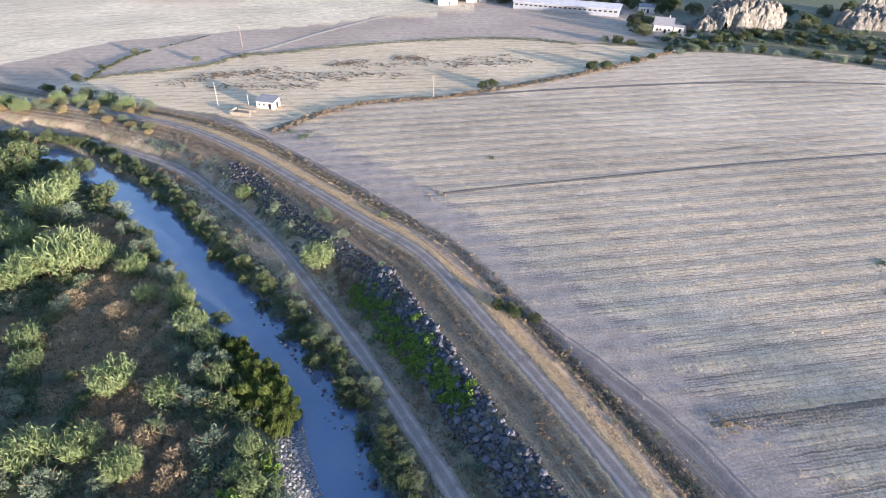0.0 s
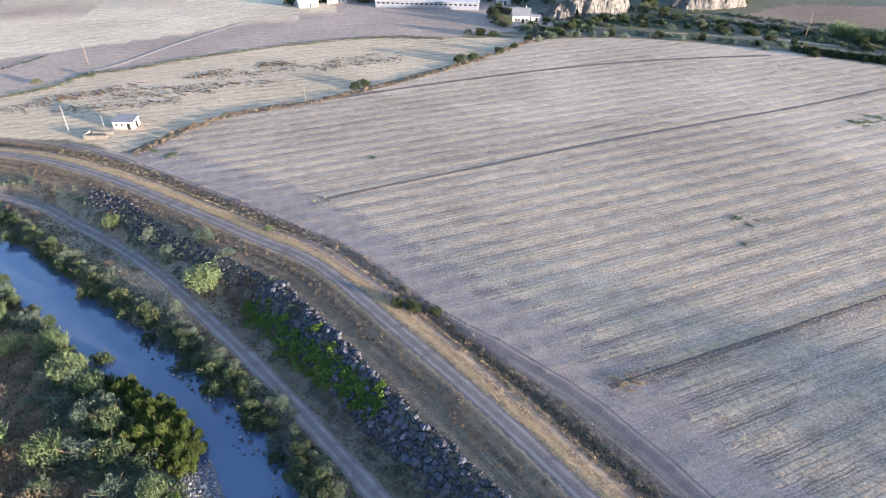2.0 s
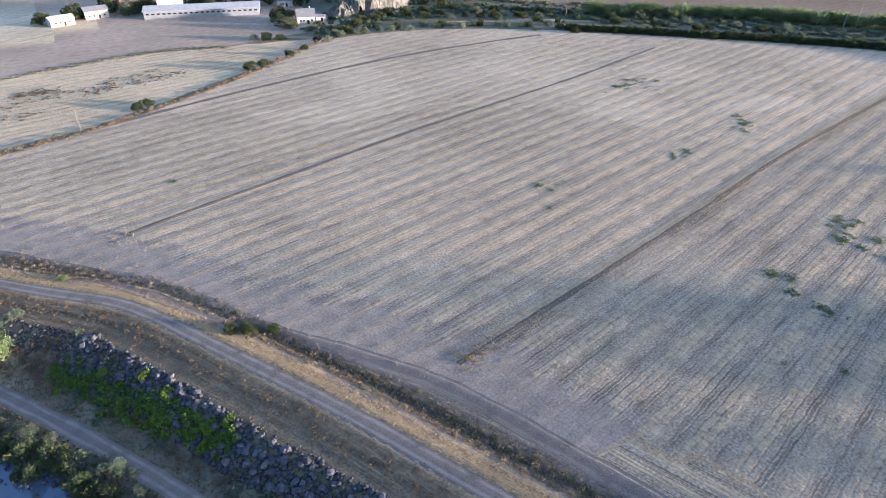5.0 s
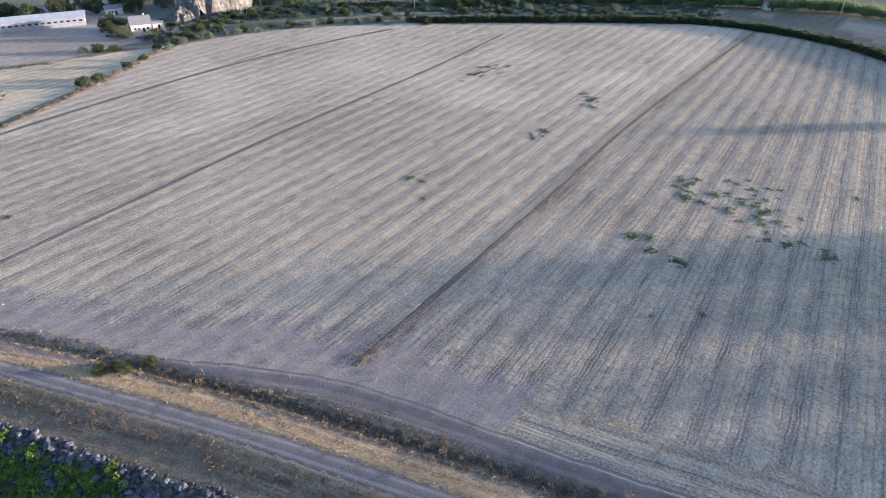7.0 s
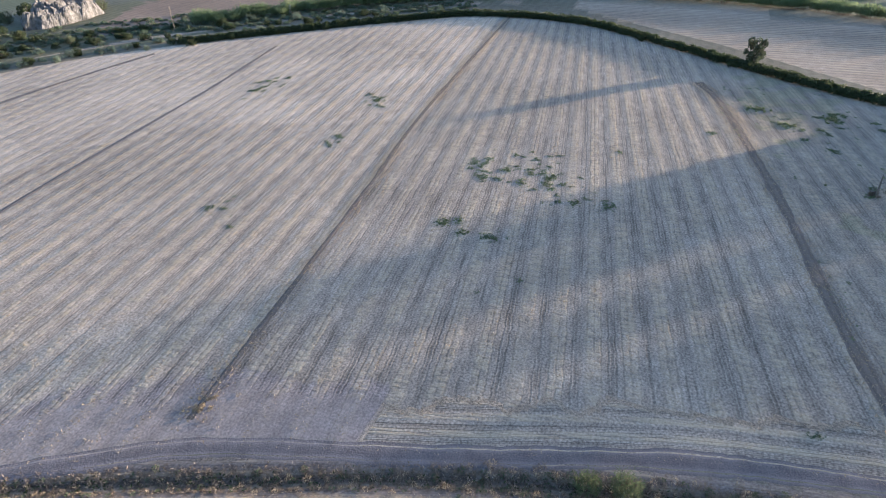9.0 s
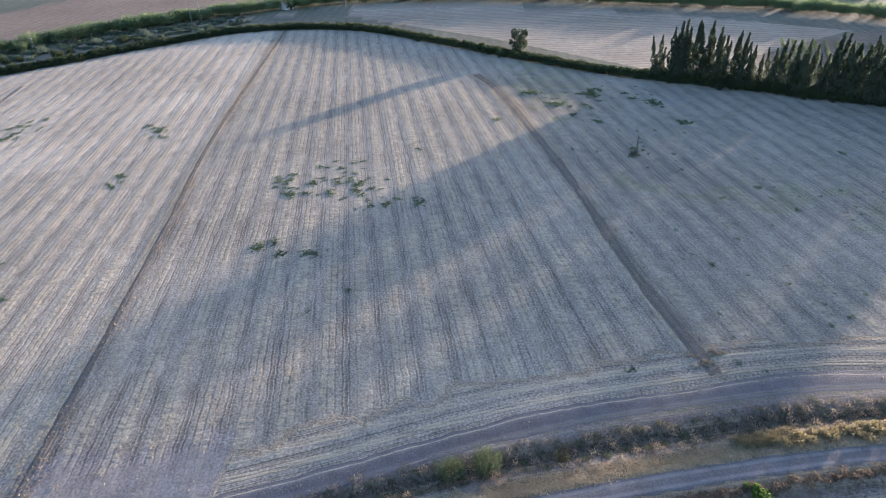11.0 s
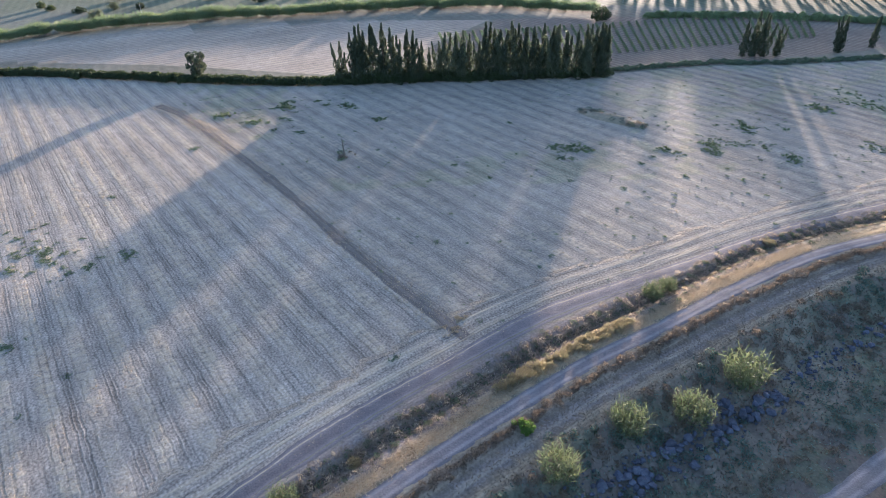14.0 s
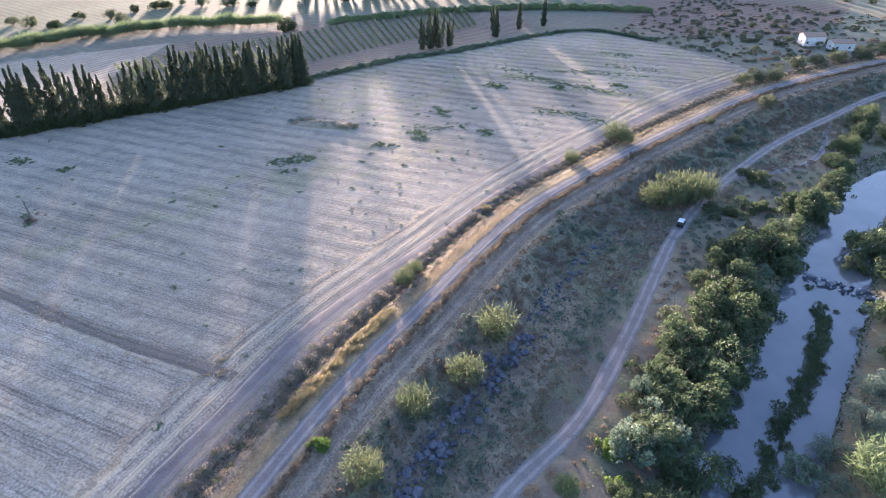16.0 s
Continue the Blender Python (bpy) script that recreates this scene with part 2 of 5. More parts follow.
EARTH = earth_material()
WATER = water_material()
TRACK_DIRT = track_material("track_dirt", (0.155, 0.142, 0.145), (0.36, 0.33, 0.315))
LANE_DIRT = track_material("lane_dust", (0.14, 0.128, 0.134), (0.27, 0.245, 0.24))
PATH_DIRT = track_material("path_dirt", (0.18, 0.165, 0.16), (0.37, 0.34, 0.32))
FOOTPATH = track_material("footpath_dust", (0.48, 0.41, 0.33), (0.58, 0.51, 0.42))
RUBBLE_WALL = mottled("broken_plaster", (0.26, 0.24, 0.21), (0.16, 0.145, 0.125), 1.2, 0.95, 0.05)
LEAF_WILLOW = leaf_material("willow_leaves", (0.038, 0.066, 0.032), (0.135, 0.18, 0.085), 0.1)
LEAF_TAMARISK = leaf_material("tamarisk_leaves", (0.07, 0.11, 0.085), (0.21, 0.27, 0.20), 0.12)
LEAF_CANE = leaf_material("cane_leaves", (0.095, 0.145, 0.065), (0.235, 0.30, 0.145), 0.1)
LEAF_BRIGHT = leaf_material("bright_leaves", (0.075, 0.14, 0.028), (0.25, 0.36, 0.075))
LEAF_SILVER = leaf_material("silver_leaves", (0.10, 0.15, 0.10), (0.25, 0.32, 0.23))
LEAF_DRY = leaf_material("dry_stems", (0.17, 0.14, 0.105), (0.36, 0.30, 0.225), 0.25)
# cypress green lifted a little, sun haze put into the leaf colour
LEAF_CYPRESS = leaf_material("cypress_leaves", (0.045, 0.06, 0.04), (0.12, 0.14, 0.085))
LEAF_HEDGE = leaf_material("hedge_leaves", (0.025, 0.04, 0.02), (0.08, 0.11, 0.045), 0.1)
LEAF_OLIVE = leaf_material("olive_leaves", (0.065, 0.085, 0.05), (0.17, 0.195, 0.115), 0.1)
LEAF_UNDER = leaf_material("undergrowth_leaves", (0.05, 0.082, 0.056), (0.175, 0.235, 0.15), 0.1)
LEAF_WEED = leaf_material("weed_leaves", (0.10, 0.145, 0.07), (0.235, 0.285, 0.15), 0.3)
LEAF_SPIKY = leaf_material("spiky_leaves", (0.07, 0.098, 0.046), (0.175, 0.21, 0.105), 0.15)
LEAF_GOLD = leaf_material("yellow_grass", (0.19, 0.165, 0.09), (0.33, 0.285, 0.165))
LEAF_DITCH = leaf_material("ditch_stems", (0.105, 0.086, 0.066), (0.27, 0.21, 0.15), 0.1)
LEAF_REED = leaf_material("reed_blades", (0.05, 0.08, 0.02), (0.135, 0.175, 0.045))
LEAF_BRUSH = leaf_material("brown_brush", (0.215, 0.175, 0.12), (0.38, 0.31, 0.21), 0.1)
LEAF_STRAW = leaf_material("straw", (0.34, 0.275, 0.18), (0.52, 0.43, 0.29))
BARK = mottled("bark", (0.10, 0.075, 0.055), (0.17, 0.14, 0.11), 6)
ROCK = mottled("basalt_rock", (0.058, 0.063, 0.083), (0.13, 0.134, 0.16), 1.5, 0.85, 0.06, 0.35)
PEBBLE = mottled("pale_gravel", (0.24, 0.245, 0.26), (0.37, 0.372, 0.385), 2.5, 0.9, 0.04, 0.3)
LIMESTONE = mottled("limestone", (0.215, 0.21, 0.205), (0.085, 0.085, 0.075), 0.5, 0.95, 0.5, 0.0, 1.3)
WHITEWASH = mottled("whitewashed_plaster", (0.66, 0.65, 0.63), (0.50, 0.49, 0.47), 0.8, 0.9, 0.01)
ROOF_GREY = mottled("fibre_cement_roof", (0.24, 0.25, 0.29), (0.18, 0.19, 0.22), 0.8, 0.85, 0.01)
# white barn wall and pale roof, bluish shade mixed into both colours
BARN_WALL = mottled("shade_blue_plaster", (0.30, 0.33, 0.39), (0.24, 0.265, 0.31), 0.5, 0.9, 0.01)
BARN_ROOF = mottled("shade_blue_sheet_roof", (0.42, 0.45, 0.52), (0.33, 0.36, 0.42), 0.5, 0.6, 0.01)
ROOF_TILE = mottled("clay_roof", (0.40, 0.26, 0.18), (0.30, 0.21, 0.16), 1.2, 0.9, 0.02)
CONCRETE = mottled("concrete", (0.42, 0.41, 0.39), (0.30, 0.29, 0.28), 1.0, 0.9, 0.01)
DARK_OPENING = material("dark_opening", (0.02, 0.02, 0.025), 0.5)[0]
WOOD_POLE = mottled("weathered_pole", (0.24, 0.21, 0.18), (0.15, 0.13, 0.11), 3.0, 0.9, 0.01)
PAINT_WHITE = material("white_car_paint", (0.75, 0.76, 0.78), 0.3)[0]
PAINT_DARK = material("dark_plastic", (0.03, 0.03, 0.035), 0.6)[0]
GLASS = material("tinted_glass", (0.02, 0.025, 0.03), 0.08)[0]
RUBBER = material("tyre_rubber", (0.025, 0.025, 0.025), 0.85)[0]
STEEL = material("steel_rim", (0.45, 0.45, 0.46), 0.4, 1.0)[0]


# ---- building blocks ----
def mesh_of(name, verts, faces, mat, attributes=()):
    """One mesh from arrays of places and of faces with the same number of corners."""
    verts, faces = np.asarray(verts, np.float32), np.asarray(faces, np.int32)
    me = bpy.data.meshes.new(name)
    me.vertices.add(len(verts))
    me.vertices.foreach_set("co", verts.ravel())
    me.loops.add(faces.size)
    me.loops.foreach_set("vertex_index", faces.ravel())
    me.polygons.add(len(faces))
    me.polygons.foreach_set("loop_start", np.arange(0, faces.size, faces.shape[1], dtype=np.int32))
    for key, kind, values in attributes:
        a = me.attributes.new(key, kind, "POINT")
        a.data.foreach_set("color" if kind == "FLOAT_COLOR" else "value", np.asarray(values, np.float32).ravel())
    me.materials.append(mat)
    me.update()
    me.validate()
    return me


def part(name, data, mat, parent=None, label=""):
    """Links a bmesh or a mesh as one object under a thing or a part."""
    if isinstance(data, bmesh.types.BMesh):
        me = bpy.data.meshes.new(name)
        data.to_mesh(me)
        data.free()
        me.materials.append(mat)
        data = me
    ob = new(name, data)
    ob.parent = parent
    return tagged(ob, label)


def box(bm, size, at=(0, 0, 0), turn=0.0, bevel=0.0):
    m = Matrix.Translation(at) @ Matrix.Rotation(turn, 4, "Z") @ Matrix.Diagonal((*size, 1))
    made = bmesh.ops.create_cube(bm, size=1, matrix=m)
    if bevel:
        edges = list({e for v in made["verts"] for e in v.link_edges})
        bmesh.ops.bevel(bm, geom=edges, offset=bevel, segments=2, affect="EDGES")
    return bm


def rod(bm, a, b, r1, r2, sides=7):
    a, b = Vector(a), Vector(b)
    turn = (b - a).to_track_quat("Z", "Y").to_matrix().to_4x4()
    bmesh.ops.create_cone(bm, cap_ends=True, segments=sides, radius1=r1, radius2=r2, depth=(b - a).length,
                          matrix=Matrix.Translation((a + b) / 2) @ turn)
    return bm


def thing(name, at, label, category, group="", kind="", turn=0.0, size=1.0):
    ob = new(name)
    ob.matrix_world = pose(*at, 0, 0, turn) @ Matrix.Diagonal((size, size, size, 1))
    ob.empty_display_size = 0.5
    return tagged(ob, label, category, group, kind)


def ground_at(x, y):
    return float(height([x], [y])[0])


# ---- ground ----
STRIP_A = [(44, 68.1), (76.8, 73.7), (126.6, 82.5), (189.4, 94.2), (325.5, 111.6)]
STRIP_B = [(0, 148), (15, 152), (47, 159), (90, 168.5), (138, 177), (180, 184.5), (235, 197)]
STRIP_C = [(80.3, -39.4), (111.8, -30.5), (161.3, -19.8), (225, -2.3), (249.7, 8.1)]
ROW_A = (np.array([44.0, 68.0]), radians(9.9))
ROW_C = (np.array([80.3, -39.4]), radians(15.0))


def off_row(p, row):
    at, turn = row
    return (p - at) @ np.array([-math.sin(turn), math.cos(turn)])


def plots(x, y):
    """Base colour of soil or crop, with some haze and shade in it, row number and row depth over the plan."""
    p = np.stack([x, y], 1)
    wob = np.stack([rough(x, y, 9, 21) - 0.5, rough(x, y, 9, 22) - 0.5], 1) * 3.0
    q = p + wob
    s = beside(p, track_line)
    n1, n2, n3 = rough(x, y, 24, 31), rough(x, y, 5, 32), rough(x, y, 60, 33)
    col = np.tile([0.26, 0.21, 0.14], (len(x), 1))
    rows, depth = y / 5.0, np.full(len(x), 0.15)

    def lay(mask, colour, k=1.0, d=None, r=None):
        k = np.asarray(mask, float) * k
        col[:] = col * (1 - k[:, None]) + np.array(colour) * k[:, None]
        if d is not None:
            depth[mask] = d
        if r is not None:
            rows[mask] = r[mask]

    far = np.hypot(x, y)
    # land beyond the field
    lay(s > 0, (0.18, 0.17, 0.125))
    lay((s > 0) & (far > 390), (0.155, 0.16, 0.12))
    lay(inside(q, [(-411.8, 167.4), (-163.4, 215.5), (-146.5, 244.4), (-97, 274.3), (-45.5, 305), (21.2, 317.3), (66.6, 306), (133.4, 316.7), (95, 622.5), (-813.6, 720.9)]), (0.42, 0.34, 0.275), 1, 0.3)
    lay(inside(q, [(-576.1, 246.5), (-193.2, 261.8), (-161.8, 303.3), (-108, 325.5), (-68.9, 341.5), (-27.7, 365.1), (21.1, 378.2), (-25.2, 481), (-116.8, 414), (-292.2, 394)]), (0.70, 0.60, 0.44), 1, 0.9, (x * 0.5 - y) / 9)
    lay(inside(q, [(-696.2, 475.2), (-292.2, 394), (-119.5, 429.8), (-4.7, 507.9), (-16.5, 1391.1), (-907, 1040.6)]), (0.50, 0.43, 0.33), 1, 0.9, (x * 0.5 - y) / 11)
    lay(inside(q, [(77.4, 434.4), (287.8, 390.5), (499.6, 538), (669.1, 1219.7), (144.1, 1383.7)]), (0.14, 0.16, 0.10), 0.9, 0.2)
    lay(inside(q, [(132.8, 313.7), (214.8, 260.1), (286, 232), (350.7, 157.1), (384.8, 90.2), (472.3, 100.8), (377.1, 295.6), (256.1, 369.7), (169.3, 368.5)]), (0.15, 0.15, 0.09), 0.8, 0.2)
    lay(inside(q, [(206.8, 303.5), (293.5, 259.5), (368.7, 191.6), (414.4, 132.9), (514.8, 162.4), (431.4, 281.1), (290.9, 341.7)]), (0.27, 0.20, 0.15), 0.9, 0.2)
    lay(inside(p, [(176.9, 294.4), (219.9, 268.6), (277.1, 228.2), (326.8, 186.4), (356.9, 147), (370.5, 94.3), (348.1, 71.5), (307.7, 4.3), (249.3, -70.5), (277.3, -114.5), (316.4, -168.6), (355, -91.2), (378.6, -1.9),
                   (375.8, 86.3), (347, 150.5), (323.7, 179.7), (267.7, 233.5), (224.1, 274.4)]), (0.37, 0.31, 0.24), 1, 0.9, (x * 0.93 + y * 0.1) / 3.2)
    lay(inside(q, [(412.1, -10.1), (391.6, -123.1), (326, -240.5), (255.7, -326), (193.6, -371.4), (341.3, -973.7), (937.2, -1028.2), (1379.6, 179.7), (603.9, 223.8)]), (0.125, 0.145, 0.09), 0.9, 0.2)
    lay(inside(q, [(246.5, -90.3), (274.7, -113.6), (315.3, -174), (296, -216), (253.9, -306.8), (215.7, -351), (178.3, -303.9), (194.3, -209.5), (215.9, -146.3)]), (0.19, 0.155, 0.12), 1, 0.5, (x * 0.25 - y) / 3.0)
    lay(inside(q, [(153.3, -367.8), (187.8, -396), (103.9, -439.9), (51.3, -394.5), (92.7, -353.3), (121.6, -325.3)]), (0.22, 0.17, 0.125), 1, 0.3)
    lay(inside(q, [(51.3, -394.5), (103.9, -439.9), (242.5, -691.6), (123.5, -1067.1), (-135.6, -656), (12.3, -369.3)]), (0.27, 0.25, 0.16), 0.9, 0.3)
    lay(inside(q, [(172, -380), (110, -334), (56, -371), (40, -440), (120, -520)]), (0.19, 0.135, 0.105), 1, 0.4)
    # second stubble plot, behind the house
    lay(inside(q, [(-80.9, 207), (-60.5, 193.1), (-32.8, 220), (3, 230.5), (60.4, 261.5), (118.4, 296.7), (66.6, 306), (21.2, 317.3), (-45.5, 305), (-97, 274.3), (-146.5, 244.4), (-164.1, 217.5), (-121.6, 212.2)]),
        (0.62, 0.505, 0.35), 1, 1.1, (y - 0.12 * x) / 4.2)
    lay(inside(q, [(-106.8, 183.3), (-119.3, 193.3), (-105.9, 201.6), (-90.9, 191.3), (-93.7, 180.5)]), (0.42, 0.36, 0.29), 0.8)
    # the big field and its rows
    field = inside(p, field_poly)
    a, c = off_row(p, ROW_A), -off_row(p, ROW_C)
    mid = (a < 0) & (c < 0)
    fan = a / 5.8
    fan = np.where(mid, -17 * (-a) / np.maximum(-a - c, 1), fan)
    fan = np.where(c >= 0, -17 - c / 6.2, fan)
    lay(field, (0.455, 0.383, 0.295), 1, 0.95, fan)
    # paler with distance from the camera: haze put into the stubble colour
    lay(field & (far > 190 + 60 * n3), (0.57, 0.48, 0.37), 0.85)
    lay(field & (a < 0), (0.31, 0.275, 0.225), 0.8)
    lay(field & (c > 0), (0.285, 0.25, 0.20), 0.85)
    depth[field & (a >= 0)] = 0.95
    depth[field & (a < 0)] = 0.9
    depth[field & (c > 0)] = 0.7
    lay(field & (n1 > 0.6), (0.40, 0.335, 0.26), 0.35)
    edge, lane = np.full(len(x), 999.0), np.full(len(x), 999.0)
    edge[field], lane[field] = np.abs(beside(p[field], edge_line)), np.abs(beside(p[field], lane_line))
    lay(field & (c > 8) & (n3 > 0.4) & (n2 > 0.55) & (edge < 95), (0.27, 0.26, 0.15), 0.5)
    lay(field & (lane < 13 + 5 * n2) & (y > 40), (0.315, 0.272, 0.25), 0.8)
    depth[field & (lane < 9 + 6 * n2) & (y > 40)] *= 0.3
    head = field & (lane < 8 + 4 * n2) & (y <= 40)
    rows[head] = lane[head] / 3.4
    depth[head] = 1.1
    for line, wide, k in (([(176.7, -194.9), (140.7, -190.6), (101.8, -197.4)], 1.4, 0.5), ([(177.7, -214.5), (125.8, -214.6), (94.7, -211.1)], 1.3, 0.45), ([(-5.3, 160.3), (50.9, 169.5), (124.6, 190.6)], 0.9, 0.3)):
        d = np.full(len(x), 999.0)
        d[field] = np.abs(beside((q * 0.3 + p * 0.7)[field], smooth(line, 20)))
        lay(field & (d < wide * (0.6 + 0.8 * n2)), (0.17, 0.135, 0.11), k)
    # the strips along the levee
    lay((s > 2.0) & (s < 13) & ~field, (0.20, 0.175, 0.155), 1, 0.0)
    lay((s > 1.7) & (s < 4.0 + 1.6 * n2) & ~field, (0.42, 0.305, 0.18), 0.9, 0.0)
    lay((s > 1.7) & (s < 6.4) & (y < -117 - 10 * n2) & ~field, (0.24, 0.205, 0.13), 0.85, 0.0)
    lay((s > 6.2 + 0.6 * n2) & (s < 9.7 + n2) & ~field, (0.15, 0.12, 0.09), 0.9, 0.0)
    lay((s < -1.7) & (s > -10.5), (0.225, 0.18, 0.13), 1, 0.0)
    lay((s < -1.7) & (s > -2.6 - n2), (0.32, 0.24, 0.15), 0.7, 0.0)
    # inner shoulder: olive-brown growth, darkened further by shade put into the colour
    lay((s < -2.8) & (s > -6.6 - n2) & (y > 8), (0.165, 0.135, 0.095), 0.65)
    # outer rim: golden dry grass, its sunlit look put into the colour
    lay((s < -7.4 - n2) & (s > -10.5 - n2), (0.34, 0.25, 0.155), 0.7, 0.0)
    lay((s < -5.2) & (s > -7.6) & (y < 8), (0.24, 0.20, 0.17), 0.8, 0.0)
    bank = (np.abs(s) < 13) & ~field
    rows[bank] = s[bank] / 2.3
    depth[bank] = 0.2 + 0.7 * n2[bank]
    river = s <= -10
    n4 = rough(x, y, 2.2, 34)
    lay(s <= -10.5, (0.16, 0.137, 0.105), 1, 0.0)
    lay((s <= -10.5) & (y > 105), (0.37, 0.31, 0.23), 0.85)
    lay((s <= -10.5) & (y < 8), (0.165, 0.142, 0.11), 0.8)
    lay((s <= -10.5) & (y < -85) & (n1 > 0.4), (0.20, 0.19, 0.12), 0.6)
    lay(river & (n2 > 0.58), (0.15, 0.155, 0.085), 0.5)
    lay(river & (n1 > 0.58), (0.27, 0.215, 0.15), 0.6)
    lay(river & (n4 > 0.66), (0.17, 0.13, 0.10), 0.55)
    w = np.full(len(x), 999.0)
    w[river] = beside(p[river], river_line)
    left = (w < 0) & river
    w = np.abs(w)
    lay(left, (0.16, 0.155, 0.09), 0.75)
    lay(left & (n2 > 0.55) & (n4 > 0.4), (0.22, 0.16, 0.09), 0.6)
    for cx, cy, rx, ry in ((-68.3, 98.7, 14.4, 21), (-54.1, 74.8, 8, 14), (-87.2, 128.4, 11.1, 11.1), (-43.6, 62.1, 6.7, 7.6), (-87.4, 89.2, 6.7, 10)):
        lay(left & (((x - cx) / rx) ** 2 + ((y - cy) / ry) ** 2 < 0.6 + 0.8 * n2), (0.33, 0.245, 0.15), 0.85)
    lay((s < -4) & (w < half_width(x, y) + 1.5), (0.16, 0.15, 0.12), 0.8)
    return col, rows, depth, x * math.cos(ROW_A[1]) + y * math.sin(ROW_A[1])


def ground_mesh():
    """One sheet: fine over the place, ever coarser out to the horizon."""
    out = 3.0 * 1.35 ** np.arange(1, 25)
    xs = np.concatenate([-215 - np.cumsum(out)[::-1], np.arange(-215, 335, 1.1), 335 + np.cumsum(out)])
    ys = np.concatenate([-330 - np.cumsum(out)[::-1], np.arange(-330, 330, 1.1), 330 + np.cumsum(out)])
    xs, ys = xs[np.abs(xs) < 3300], ys[np.abs(ys) < 3300]
    gx, gy = np.meshgrid(xs, ys)
    x, y = gx.ravel(), gy.ravel()
    z = height(x, y)
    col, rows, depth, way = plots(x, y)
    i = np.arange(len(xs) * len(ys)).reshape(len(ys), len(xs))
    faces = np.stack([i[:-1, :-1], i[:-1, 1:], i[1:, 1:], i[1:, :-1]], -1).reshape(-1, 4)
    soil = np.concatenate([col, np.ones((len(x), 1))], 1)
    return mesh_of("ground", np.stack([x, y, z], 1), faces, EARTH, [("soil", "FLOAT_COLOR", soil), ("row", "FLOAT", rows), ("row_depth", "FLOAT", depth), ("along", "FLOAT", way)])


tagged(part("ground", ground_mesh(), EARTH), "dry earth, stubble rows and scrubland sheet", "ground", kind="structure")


def strip(name, line, half, mat, label, lift=0.05, cols=9, uneven=0.25):
    """A way along a line, lying on the ground."""
    d = np.gradient(line, axis=0)
    d /= np.linalg.norm(d, axis=1)[:, None]
    side = np.stack([-d[:, 1], d[:, 0]], 1)
    u = np.linspace(-1, 1, cols)
    wide = half * (1 + uneven * (0.6 * rough(line[:, 0], line[:, 1], 6, 41) + 0.4 * rough(line[:, 0], line[:, 1], 1.7, 42) - 0.5))
    x = line[:, :1] + side[:, :1] * u * wide[:, None]
    y = line[:, 1:] + side[:, 1:] * u * wide[:, None]
    z = height(x.ravel(), y.ravel()).reshape(x.shape) + lift - 0.10 * np.abs(u) ** 4 - 0.05 * np.exp(-((np.abs(u) - 0.5) / 0.15) ** 2)
    i = np.arange(x.size).reshape(x.shape)
    faces = np.stack([i[:-1, :-1], i[1:, :-1], i[1:, 1:], i[:-1, 1:]], -1).reshape(-1, 4)
    across = np.tile(u, (len(line), 1))
    me = mesh_of(name, np.stack([x, y, z], -1).reshape(-1, 3), faces[:, ::-1], mat, [("across", "FLOAT", across)])
    return tagged(part(name, me, mat), label, "road", kind="structure")


strip("road", smooth(TRACK, 1.0), 1.7, TRACK_DIRT, "grey gravel farm track on top of the levee", 0.06)
strip("field_lane", smooth(LANE, 1.0), 2.6, LANE_DIRT, "dusty tractor lane along the stubble field edge", 0.05, uneven=0.5)
strip("farm_path", smooth([(-94.4, 284.8), (-83.5, 293.6), (-66.4, 320.4), (-47.3, 346.7), (-33, 364.6)], 1.0), 1.3, FOOTPATH, "pale footpath across the brown field", 0.16)
strip("side_path", smooth([(36.6, -178.6), (27.9, -191), (20.2, -204.7), (17.8, -220), (19.8, -236.4), (21.3, -250.9)], 1.0), 1.2, PATH_DIRT, "short dirt loop beside the riverside path", 0.1)
strip("riverside_path", smooth(LOW_PATH, 1.0), 1.6, PATH_DIRT, "pale two-rut dirt path below the levee", 0.1, uneven=0.6)


DARK_SOIL = track_material("turned_soil", (0.18, 0.155, 0.13), (0.075, 0.063, 0.056))
for line, half in ((STRIP_A, 0.75), (STRIP_C, 1.6), (STRIP_B, 0.9), ([(-28, 219), (10, 229), (48, 237.5), (94, 245), (135, 248.5), (177, 247), (205, 244)], 1.3)):
    strip("tractor_strip", smooth(line, 1.5), half, DARK_SOIL, "dark turned soil strip between stubble rows", 0.07, uneven=0.9)


def water_mesh():
    line = smooth(RIVER, 2.0)
    d = np.gradient(line, axis=0)
    d /= np.linalg.norm(d, axis=1)[:, None]
    side = np.stack([-d[:, 1], d[:, 0]], 1)
    u = np.linspace(-8.5, 8.5, 5)
    x, y = line[:, :1] + side[:, :1] * u, line[:, 1:] + side[:, 1:] * u
    i = np.arange(x.size).reshape(x.shape)
    faces = np.stack([i[:-1, :-1], i[:-1, 1:], i[1:, 1:], i[1:, :-1]], -1).reshape(-1, 4)
    return mesh_of("water", np.stack([x, y, np.full_like(x, WATER_Z)], -1).reshape(-1, 3), faces, WATER)


tagged(part("water", water_mesh(), WATER), "still murky blue-grey river water", "river", kind="structure")


# ---- plants ----
def leaves(rng, places, size, up=0.3, thin=0.45):
    """Small pointed blades at the places, as places and four-cornered faces."""
    n = len(places)
    a = rng.normal(size=(n, 3))
    a[:, 2] += up
    a /= np.linalg.norm(a, axis=1)[:, None]
    b = np.cross(a, rng.normal(size=(n, 3)))
    b /= np.linalg.norm(b, axis=1)[:, None] + 1e-9
    s = size * (0.6 + 0.8 * rng.random((n, 1)))
    v = np.stack([places - a * s, places + b * s * thin, places + a * s, places - b * s * thin], 1)
    return v.reshape(-1, 3), np.arange(4 * n).reshape(n, 4)


